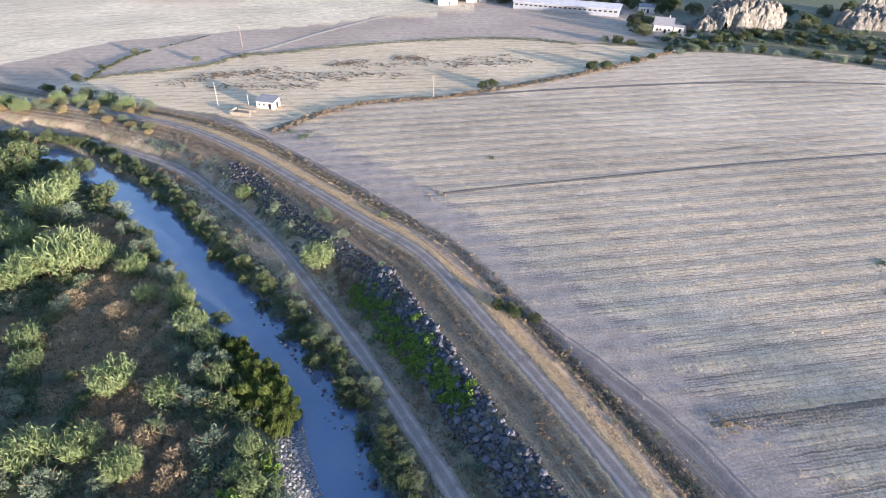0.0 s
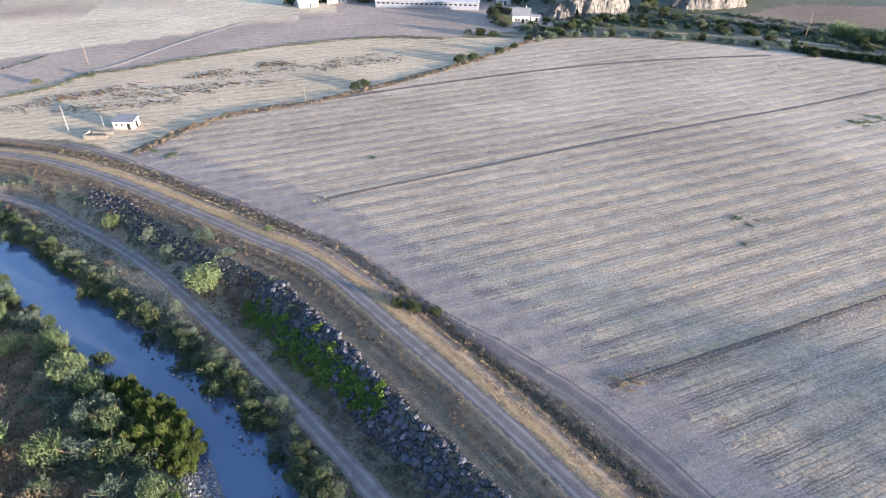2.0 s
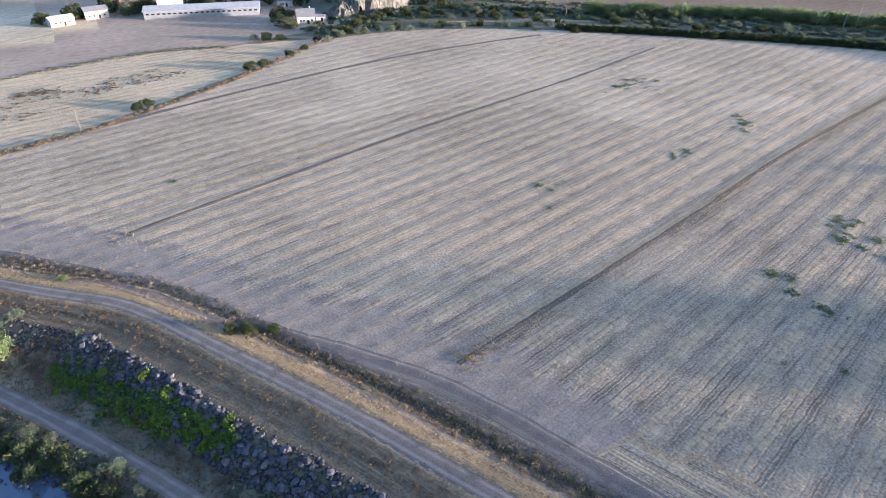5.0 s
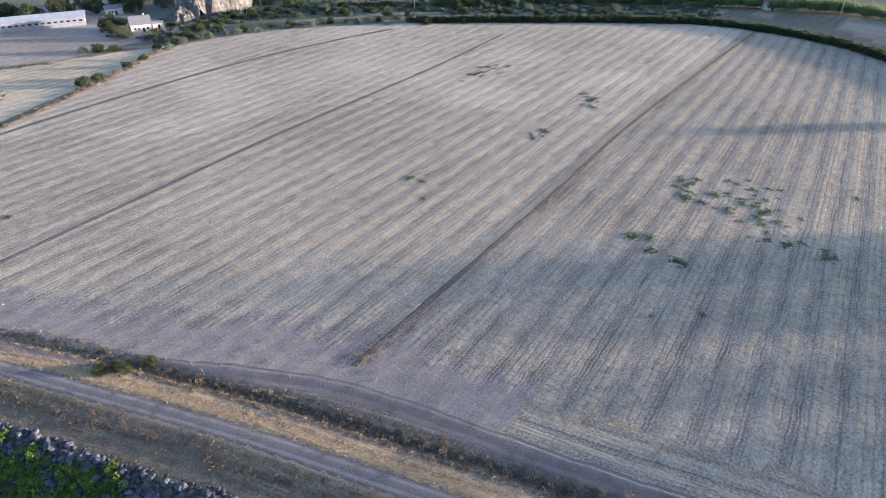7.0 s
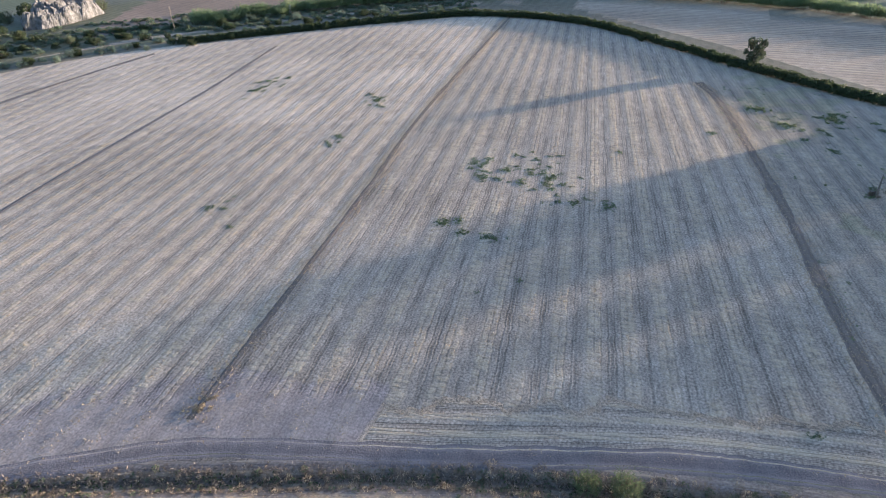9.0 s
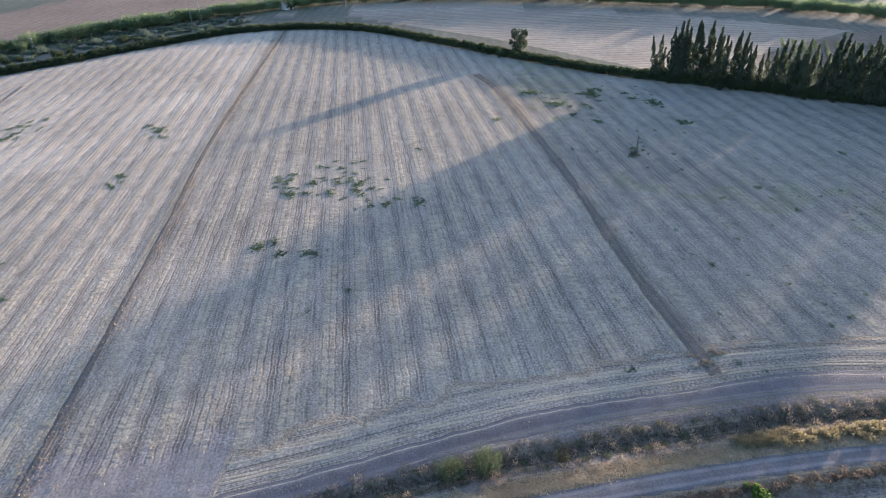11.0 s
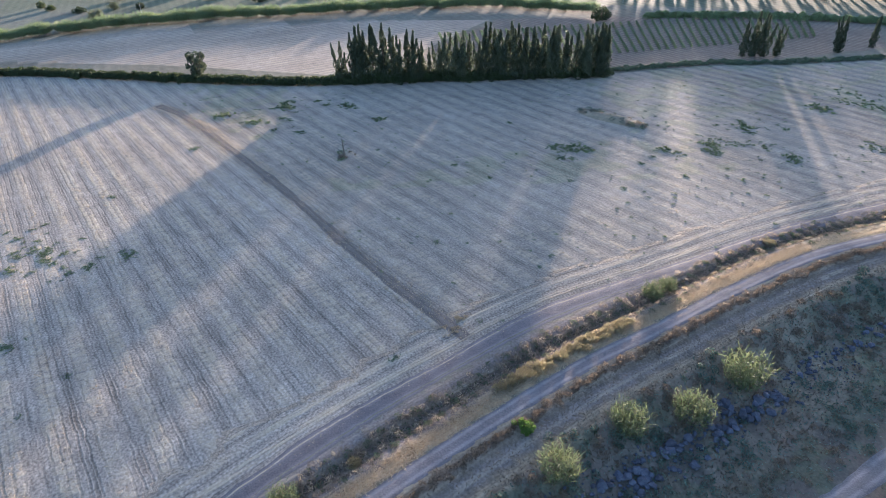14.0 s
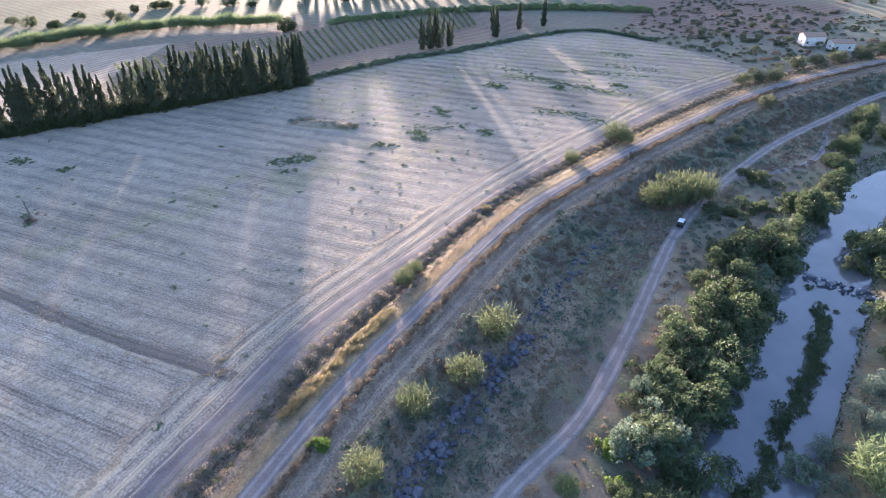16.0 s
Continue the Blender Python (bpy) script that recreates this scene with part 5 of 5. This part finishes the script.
def joined_stones(name, parent, spots, rng, mat=ROCK):
    """Many stones in one mesh."""
    base = [np.array([v.co[:] for v in me.vertices]) for me in stone_kinds]
    tri = np.array([p.vertices[:] for p in stone_kinds[0].polygons])
    spots = np.array(spots, float)
    floor = np.maximum(height(spots[:, 0], spots[:, 1]), WATER_Z)
    vs, fs = [], []
    for k, ((x, y, w), h) in enumerate(zip(spots, floor)):
        turn = np.array(Euler(rng.random(3) * (0.7, 0.7, 6.3)).to_matrix())
        vs.append(base[k % len(base)] @ turn.T * w + (x, y, h + w * 0.2))
        fs.append(tri + len(base[0]) * k)
    ob = part(name, mesh_of(name, np.vstack(vs), np.vstack(fs), mat), mat, parent)
    ob["kind"] = "stuff"
    return ob


def strewn(line, low, high, count, small, large, rng, power=1.6):
    p = smooth(line, 0.5)
    d = np.gradient(p, axis=0)
    d /= np.linalg.norm(d, axis=1)[:, None]
    k = rng.integers(0, len(p), count)
    off = low + (high - low) * rng.random(count)
    at = p[k] + np.stack([-d[k, 1], d[k, 0]], 1) * off[:, None] + d[k] * (rng.random(count) * 1.4 - 0.7)[:, None]
    return np.concatenate([at, (small + (large - small) * rng.random(count) ** power)[:, None]], 1)


rng = np.random.default_rng(21)
riprap = thing("riprap_bank", (0, 0, 0), "bank of dark grey boulders below the levee", "rock bank", kind="structure")
near_rocks = strewn([(-15, 110.4), (-7, 96.2), (-0.6, 82.8), (4.5, 72.3), (10.1, 62.1), (15.4, 52.7), (20.4, 43.7)], -3.0, 3.2, 295, 0.8, 1.9, rng)
stones(riprap, stone_kinds, near_rocks, rng)
rest = np.vstack([strewn([(-15, 110.4), (-0.6, 82.8), (4.5, 72.3), (10.1, 62.1), (17.1, 49.1), (23.6, 35.8)], -4.2, 3.8, 1700, 0.4, 1.2, rng),
                  strewn([(-63.7, 163.7), (-52.7, 153.2), (-41.7, 138.9), (-26.7, 122.9), (-15, 110.4)], -3.0, 2.6, 700, 0.4, 1.3, rng)])
joined_stones("rubble", riprap, rest, rng)
south = thing("rock_slope", (0, 0, 0), "half-overgrown grey boulders on the levee slope", "rock bank", kind="structure")
stones(south, stone_kinds, np.vstack([strewn([(41.1, -26.5), (41.5, -43.5), (42.9, -53.3), (43.3, -64), (45.9, -73.2), (44, -85.8)], -2.4, 2.4, 230, 0.7, 2.0, rng),
                                      strewn([(46, -86.9), (49, -98.5), (49.9, -132.2)], -1.8, 1.8, 68, 0.6, 1.5, rng)]), rng)
joined_stones("rubble", south, strewn([(41.1, -26.5), (42.9, -53.3), (45.9, -73.2), (47, -104)], -4.0, 4.0, 260, 0.25, 0.7, rng), rng)
shore_rocks = thing("shore_rocks", (0, 0, 0), "wet grey rocks along the water's edge", "rocks", kind="structure")
stones(shore_rocks, stone_kinds, np.vstack([strewn(RIVER[5:11], 5.0, 6.4, 110, 0.5, 1.4, rng), [(-9.7, 62, 2.1), (-10.5, 59.1, 1.7), (-8.4, 64, 1.5), (-11.8, 64.9, 1.4)]]), rng)
for k, (x, y, w) in enumerate(strewn(RIVER[7:11], 0.5, 5.0, 16, 0.5, 1.1, rng)):
    ob = tagged(new("river_stone", stone_kinds[k % 8]), "grey stone lying in the shallow river", "stone", "river stones")
    ob.matrix_world = Matrix.LocRotScale((x, y, WATER_Z - 0.02), Euler(rng.random(3) * (0.3, 0.3, 6.3)), (w, w * 0.8, w * 0.7))
weir = thing("rock_weir", (0, 0, 0), "low weir of pale grey rocks across the river", "weir", kind="structure")
weir_spots = strewn([(12.5, -142.2), (3, -141.8), (-1.8, -141.9), (-11.3, -141.7)], -1.7, 1.7, 150, 0.5, 1.5, rng)
stones(weir, stone_kinds[:4] + gravel_kinds, weir_spots, rng, WATER_Z + 0.05)
stones(shore_rocks, stone_kinds[:3] + gravel_kinds, strewn(RIVER[6:11], 2.2, 4.8, 150, 0.3, 0.9, rng), rng, WATER_Z + 0.02)
gravel = thing("gravel_bar", (0, 0, 0), "pale gravel bar at the river's edge", "gravel", kind="structure")
stones(gravel, gravel_kinds, strewn(BAR, -2.6, 2.2, 290, 0.25, 0.65, rng), rng)
joined_stones("pebbles", gravel, strewn(BAR, -2.9, 2.4, 2200, 0.15, 0.42, rng), rng, PEBBLE)


def crag(label, at, size, seed):
    """A limestone outcrop: steep, split and stepped bare rock."""
    bm = bmesh.new()
    bmesh.ops.create_grid(bm, x_segments=150, y_segments=90, size=1)
    off = Vector((seed, seed * 0.7, 0))
    for v in bm.verts:
        c = v.co.copy() * 1.15
        r = c.length * (1 + 0.45 * noise.noise(c * 2.2 + off))
        dome = min(1, max(0, (1.05 - r) / 0.6)) ** 0.5
        d = noise.voronoi(c * 3.1 + off)[0]
        e = noise.voronoi(c * 8.0 + off)[0]
        z = dome * (0.72 + 0.55 * noise.noise(c * 1.7 + off)) - (0.22 - min(d[1] - d[0], 0.22)) * 0.7 * dome - (0.15 - min(e[1] - e[0], 0.15)) * 0.5 * dome
        z = 0.5 * z + 0.5 * (math.floor(z * 7) + min(1, (z * 7 % 1) * 2.5)) / 7 + 0.02 * noise.noise(c * 30)
        push = Vector((noise.noise(c * 9 + off), noise.noise(c * 9 - off), 0)) * 0.04
        v.co = Vector(((c.x + push.x) * size[0], (c.y + push.y) * size[1], max(z, -0.02) * size[2] - 0.15))
    ob = part("limestone_crag", bm, LIMESTONE)
    ob.matrix_world = pose(*at)
    return tagged(ob, label, "rock outcrop", "limestone crags")


crag("tall pale limestone crag with fissured faces", (160.9, 346.9, 0), (20.0, 12.0, 20.0), 3.1)
crag("broad pale limestone crag edged with trees", (237.3, 349.1, 0), (21.0, 12.0, 16.0), 8.4)
crag("small grey limestone outcrop beside a crag", (139, 338.6, 0), (7.5, 6.5, 7.0), 5.2)


# ---- buildings ----
def gable_roof(length, depth, eave, ridge, over=0.35, thick=0.16):
    bm = bmesh.new()
    a, b = length / 2 + over, depth / 2 + over
    drop = (ridge - eave) * over / (depth / 2)
    rows = []
    for z in (0, -thick):
        rows.append([bm.verts.new(p) for p in ((-a, -b, eave - drop + z), (a, -b, eave - drop + z), (a, 0, ridge + z), (-a, 0, ridge + z), (-a, b, eave - drop + z), (a, b, eave - drop + z))])
    t, u = rows
    for q in ((t[0], t[1], t[2], t[3]), (t[3], t[2], t[5], t[4]), (u[3], u[2], u[1], u[0]), (u[4], u[5], u[2], u[3]), (t[0], u[0], u[1], t[1]), (t[4], t[5], u[5], u[4]),
              (t[1], u[1], u[2], t[2]), (t[2], u[2], u[5], t[5]), (t[0], t[3], u[3], u[0]), (t[3], t[4], u[4], u[3])):
        bm.faces.new(q)
    return bm


def gable_walls(length, depth, eave, ridge):
    bm = bmesh.new()
    a, b = length / 2, depth / 2
    low = [bm.verts.new(p) for p in ((-a, -b, -0.4), (a, -b, -0.4), (a, b, -0.4), (-a, b, -0.4))]
    top = [bm.verts.new(p) for p in ((-a, -b, eave - 0.17), (a, -b, eave - 0.17), (a, b, eave - 0.17), (-a, b, eave - 0.17))]
    tip = [bm.verts.new(p) for p in ((-a, 0, ridge - 0.17), (a, 0, ridge - 0.17))]
    for q in ((low[0], low[1], top[1], top[0]), (low[2], low[3], top[3], top[2]), (low[1], low[2], top[2], tip[1], top[1]), (low[3], low[0], top[0], tip[0], top[3])):
        bm.faces.new(q)
    return bm


def opening(parent, name, x, y, z, w, h, turn=0.0, mat=None):
    """A recessed dark opening with a proud surround, as a part of a building."""
    m = Matrix.Rotation(turn, 4, "Z")
    ob = part(name, box(bmesh.new(), (w, 0.10, h), m @ Vector((x, y, z)), turn), mat or DARK_OPENING, parent)
    part("frame", box(bmesh.new(), (w + 0.24, 0.06, 0.12), m @ Vector((x, y, z + h / 2 + 0.06)), turn), CONCRETE, ob)
    return ob


def house(label, at, turn, length, depth, eave, ridge, doors, windows, roof=ROOF_TILE, chimney=False, category="house"):
    """A plain gabled building: walls, roof, doors and windows."""
    ob = thing("house", at, label, category, turn=turn)
    part("wall", gable_walls(length, depth, eave, ridge), WHITEWASH, ob)
    top = part("roof", gable_roof(length, depth, eave, ridge), roof, ob)
    if chimney:
        part("chimney", box(bmesh.new(), (0.6, 0.6, 1.2), (length * 0.25, 0.3, ridge + 0.3), 0, 0.03), WHITEWASH, top)
    for x in doors:
        opening(ob, "door", x, -depth / 2 - 0.01, 1.0, 1.1, 2.05)
    for x in windows:
        opening(ob, "window", x, -depth / 2 - 0.01, min(1.7, eave - 0.8), 0.9, 0.9)
        opening(ob, "window", x, depth / 2 + 0.01, min(1.7, eave - 0.8), 0.9, 0.9)
    opening(ob, "window", 0.0, -length / 2 - 0.01, min(1.7, eave - 0.8), 0.9, 0.9, math.pi / 2)
    return ob


def field_hut():
    """The white hut in the stubble: one sloping slab of roof, door, small windows."""
    ob = thing("field_hut", (-64.1, 214.9, 0), "small whitewashed hut with a sloping grey roof", "hut", turn=-14, size=1.0)
    bm = bmesh.new()
    a, b = 3.4, 2.4
    low = [bm.verts.new(p) for p in ((-a, -b, -0.3), (a, -b, -0.3), (a, b, -0.3), (-a, b, -0.3))]
    top = [bm.verts.new(p) for p in ((-a, -b, 2.5), (a, -b, 2.5), (a, b, 3.3), (-a, b, 3.3))]
    for k in range(4):
        bm.faces.new((low[k], low[(k + 1) % 4], top[(k + 1) % 4], top[k]))
    bm.faces.new(top)
    part("wall", bm, WHITEWASH, ob)
    bm = box(bmesh.new(), (7.5, 5.6, 0.16), (0, 0, 0), 0, 0.03)
    bmesh.ops.rotate(bm, verts=bm.verts, cent=(0, 0, 0), matrix=Matrix.Rotation(math.atan(0.8 / 4.8), 3, "X"))
    bmesh.ops.translate(bm, verts=bm.verts, vec=(0, 0, 3.01))
    part("roof", bm, ROOF_GREY, ob)
    opening(ob, "door", 1.9, -2.41, 1.0, 1.1, 2.0)
    for x in (-2.2, -0.4):
        opening(ob, "window", x, -2.41, 1.4, 0.7, 0.7)
    opening(ob, "doorway", 0.2, -3.41, 1.05, 1.3, 2.1, math.pi / 2)
    return ob


field_hut()
ruin = thing("ruined_yard", (-71.1, 207.6, 0), "low broken walls of a yard beside the hut", "ruin", turn=-14, size=1.4)
for name, size, at in (("wall", (5.5, 0.35, 1.0), (0, -1.6, 0.4)), ("wall", (5.0, 0.35, 0.8), (0.2, 1.3, 0.3)), ("wall", (0.35, 3.2, 1.1), (-2.9, -0.1, 0.4)), ("rubble", (2.2, 1.6, 0.5), (0.6, -0.2, 0.15))):
    part(name, box(bmesh.new(), size, at, 0, 0.08), RUBBLE_WALL, ruin)


def long_shed():
    ob = thing("long_barn", (72, 381, 0), "long low white farm barn, bluish shade in its colours", "barn", turn=-20)
    part("wall", gable_walls(62, 11, 4.4, 6.4), BARN_WALL, ob)
    part("roof", gable_roof(62, 11, 4.4, 6.4, 0.5), BARN_ROOF, ob)
    for k in range(21):
        opening(ob, "window", -29 + 2.9 * k, -5.51, 2.7, 1.6, 0.8)
    opening(ob, "door", 0.0, -31.01, 1.6, 3.2, 3.0, math.pi / 2)
    return ob


long_shed()
house("white farm building with a hipped pale roof", (57, 393, 0), -8, 13, 9, 5.5, 8.0, (0.5,), (-4.5, -2.2, 2.4, 4.6), WHITEWASH)
house("low white farm store beside trees", (1, 399, 0), 14, 12, 7, 3.6, 5.0, (1.0,), (-3.5, -1.2, 3.5), WHITEWASH)
house("white farm shed with a grey roof", (19, 408, 0), 5, 12, 8, 4.4, 6.2, (1.2,), (-3.8, -1.5, 3.8), ROOF_GREY)
house("small farmhouse behind the long barn", (39, 414, 0), -10, 11, 9, 5.6, 8.0, (0.0,), (-3.6, -2.0, 2.0, 3.6))
house("white shed beside the long barn", (119, 380, 0), -12, 9, 6, 3.6, 4.8, (0.8,), (-2.6, -1.2), ROOF_GREY)
house("white cottage with a steep tiled roof", (115, 333, 0), -20, 9.5, 7.5, 4.0, 7.2, (1.0,), (-2.8, -1.2, 3.0), ROOF_GREY, True, "cottage")
house("low white lean-to beside the cottage", (123, 332, 0), -20, 5, 4.2, 2.8, 3.5, (0.4,), (), ROOF_GREY)
house("derelict white farmhouse with dark openings", (48, -350, 0), 35, 9.5, 7.2, 4.6, 5.8, (-1.4, 1.8), (-3.2, 3.4), ROOF_TILE)
house("derelict white annex with a broken roof", (35, -347, 0), 35, 9.5, 6.5, 3.8, 5.0, (0.6,), (-2.6, 3.0), ROOF_TILE)
house("tiny reddish hut on the far slope", (378, 126, 0), -40, 7, 5.5, 3.4, 4.8, (0.6,), (-2.0, 2.2))


# ---- poles ----
def pole(label, x, y, tall, mat, radius=0.14, arm=True, lean=0.0):
    ob = thing("utility_pole", (x, y, ground_at(x, y)), label, "pole", "utility poles", turn=lean * 3)
    part("post", rod(bmesh.new(), (0, 0, -0.4), (math.sin(radians(lean)) * tall, 0, tall), radius, radius * 0.65, 8), mat, ob)
    if arm:
        bar = part("crossarm", box(bmesh.new(), (1.5, 0.12, 0.12), (math.sin(radians(lean)) * tall, 0, tall - 0.35), 0, 0.02), mat, ob)
        for k in (-0.6, 0.6):
            part("insulator", rod(bmesh.new(), (k + math.sin(radians(lean)) * tall, 0, tall - 0.29), (k + math.sin(radians(lean)) * tall, 0, tall - 0.05), 0.06, 0.04, 6), CONCRETE, bar)
    return ob


pole("pale concrete utility pole near the hut", -82.1, 213.8, 9.1, CONCRETE, 0.11, False)
pole("short pale post beside the hut", -71.8, 216.5, 4.2, CONCRETE, 0.09, False)
pole("wooden utility pole beside the field ditch", -4.1, 226.0, 8.4, WOOD_POLE, 0.12)
pole("dark wooden pole in the brown field", -96.2, 295.2, 10.3, WOOD_POLE, 0.12)
pole("wooden utility pole beyond the hedge", 239.9, 265.7, 12.4, WOOD_POLE, 0.20)
for x, y in ((344.8, 171.5), (349.1, 167.6)):
    pole("twin pale pole of a power line", x, y, 12.0, CONCRETE, 0.16, False)
pole("leaning pale pole beyond the stubble strip", 382.0, 91.2, 12.1, CONCRETE, 0.25, False, 6)
pole("thin pale pole in the far greenery", 399.5, 8.3, 11.1, CONCRETE, 0.18)
for x, y in ((357.8, -172.1), (355.8, -228.1), (317.7, -262.5)):
    pole("thin pale pole beside the far road", x, y, 10.5, CONCRETE, 0.13)
pylon = thing("concrete_pylon", (292.8, 230.8, 0), "white concrete pylon standing beyond the hedge", "pylon")
part("shaft", box(bmesh.new(), (1.3, 1.0, 5.0), (0, 0, 2.3), 0.4, 0.06), WHITEWASH, pylon)
part("cap", box(bmesh.new(), (1.6, 1.3, 0.3), (0, 0, 4.92), 0.4, 0.04), WHITEWASH, pylon)


# ---- car ----
def car(at, turn):
    """A small off-road car: body, cabin, glass, wheels, bumpers, lamps."""
    ob = thing("off_road_car", at, "small white off-road car with dark sides on the path", "car", turn=turn)
    bm = box(bmesh.new(), (3.7, 1.62, 0.62), (0, 0, 0.78), 0, 0.12)
    part("body", bm, PAINT_DARK, ob)
    part("hood", box(bmesh.new(), (1.05, 1.5, 0.16), (1.25, 0, 1.12), 0, 0.06), PAINT_WHITE, ob)
    bm = box(bmesh.new(), (2.1, 1.48, 0.62), (-0.55, 0, 1.36), 0, 0.05)
    for v in bm.verts:
        if v.co.z > 1.5:
            v.co.x = -0.55 + (v.co.x + 0.55) * 0.84
            v.co.y *= 0.88
    cabin = part("cabin", bm, GLASS, ob)
    part("roof_panel", box(bmesh.new(), (1.85, 1.36, 0.08), (-0.55, 0, 1.71), 0, 0.03), PAINT_WHITE, cabin)
    for x in (-1.42, -0.6, 0.22):
        for y in (-0.71, 0.71):
            part("pillar", rod(bmesh.new(), (x, y, 1.05), (-0.55 + (x + 0.55) * 0.86, y * 0.9, 1.7), 0.05, 0.045, 6), PAINT_WHITE, cabin)
    for x in (-1.15, 1.15):
        for y in (-0.78, 0.78):
            w = part("wheel", rod(bmesh.new(), (x, y - 0.12, 0.38), (x, y + 0.12, 0.38), 0.38, 0.38, 18), RUBBER, ob)
            part("rim", rod(bmesh.new(), (x, y - 0.125, 0.38), (x, y + 0.125, 0.38), 0.21, 0.21, 12), STEEL, w)
    part("front_bumper", box(bmesh.new(), (0.16, 1.6, 0.2), (1.9, 0, 0.58), 0, 0.04), PAINT_DARK, ob)
    part("rear_bumper", box(bmesh.new(), (0.16, 1.6, 0.2), (-1.9, 0, 0.58), 0, 0.04), PAINT_DARK, ob)
    part("spare_wheel", rod(bmesh.new(), (-1.88, 0, 1.05), (-2.08, 0, 1.05), 0.34, 0.34, 16), RUBBER, ob)
    for y in (-0.58, 0.58):
        part("headlight", rod(bmesh.new(), (1.84, y, 0.9), (1.89, y, 0.9), 0.11, 0.1, 10), WHITEWASH, ob)
    return ob


car((37.1, -145.5, ground_at(37.1, -145.5) + 0.12), -83)


# ---- snag, mound, vines ----
snag = thing("dead_tree", (173, -42.6, 0), "bare leaning dead trunk in a clump of weeds", "dead tree")
part("trunk", rod(bmesh.new(), (0, 0, -0.3), (-1.2, 0.6, 6.2), 0.34, 0.12, 8), WOOD_POLE, snag)
for a, h, r in ((0.5, 1.0, 3.2), (2.6, 2.8, 1.8), (4.4, 3.4, 1.4)):
    part("branch", rod(bmesh.new(), (-h * 0.18, h * 0.1, h), (-h * 0.18 + math.cos(a) * r, h * 0.1 + math.sin(a) * r, h + 0.9), 0.16, 0.05, 5), WOOD_POLE, snag)
thicket("snag_brush", "dark dry brush round the dead tree", "brush", LEAF_DITCH, [(173 + rng.normal() * 1.5, -43 + rng.normal() * 1.5, 0.8 + 0.8 * rng.random()) for k in range(12)], 0.22, 0.6, 0.3, 34, 0.4, 21)
spread(weeds, [(171.1, -41.2, 3.8), (176.2, -42, 3.2)], 6, rng)


def mound():
    bm = bmesh.new()
    bmesh.ops.create_grid(bm, x_segments=40, y_segments=16, size=1)
    for v in bm.verts:
        x, y = v.co.x, v.co.y
        r = min(1, math.hypot(x, y))
        v.co = Vector((x * 13.6, y * 4.2 + 0.8 * math.sin(x * 2), (1 - r * r) ** 1.2 * 1.3 * (1 + 0.4 * noise.noise(Vector((x * 4, y * 2, 1)))) - 0.06))
    ob = part("earth_mound", bm, mottled("mound_soil", (0.26, 0.22, 0.15), (0.36, 0.29, 0.19), 0.8, 0.95, 0.1))
    ob.matrix_world = pose(161.8, -135.6, 0.0, 0, 0, 20.1)
    return tagged(ob, "low grassy earth mound standing in the stubble", "mound")


mound()
growth = [(161.8 + math.cos(radians(20.1)) * u + rng.normal() * 1.3, -135.6 + math.sin(radians(20.1)) * u + rng.normal() * 1.3, 1.4 + 1.6 * rng.random()) for u in np.linspace(-12.6, 12.6, 80)]
thicket("mound_grass", "dry grass tufts grown over the mound", "grass", LEAF_DRY, growth[::2], 0.22, 0.9, 0.25, 34, 0.5, 15)
thicket("mound_weeds", "grey-green weeds grown over the mound", "weeds", LEAF_TAMARISK, growth[1::2], 0.22, 0.8, 0.3, 30, 0.5, 16)


def vine_row(length, seed):
    rng = np.random.default_rng(seed)
    ob = thing("vine_row", (0, 0, 0), "low row of green vines on bare soil", "vine row", "vineyard rows")
    p = np.stack([(rng.random(1100) - 0.5) * length, rng.normal(size=1100) * 0.32, 0.35 + 1.0 * rng.random(1100)], 1)
    v, f = leaves(rng, p[np.sin(p[:, 0] * 2.6 + seed) > -0.6], 0.32, 0.3, 0.6)
    part("foliage", mesh_of("foliage", v, f, LEAF_WEED), LEAF_WEED, ob)
    bm = bmesh.new()
    for k in np.arange(-length / 2, length / 2, 3.0):
        rod(bm, (k, 0, -0.2), (k, 0, 1.3), 0.05, 0.05, 5)
    part("post_line", bm, WOOD_POLE, ob)["kind"] = "stuff"
    return ob


vines = [vine_row(58, 400), vine_row(58, 401)]
for k in range(46):
    u = k / 45
    ob = vines[k] if k < 2 else copy_thing(vines[k % 2], Matrix.Identity(4))
    put(ob, 271 - 45 * u, -122 - 178 * u - 10 * u * u, 1.0, -17 - 28 * u)
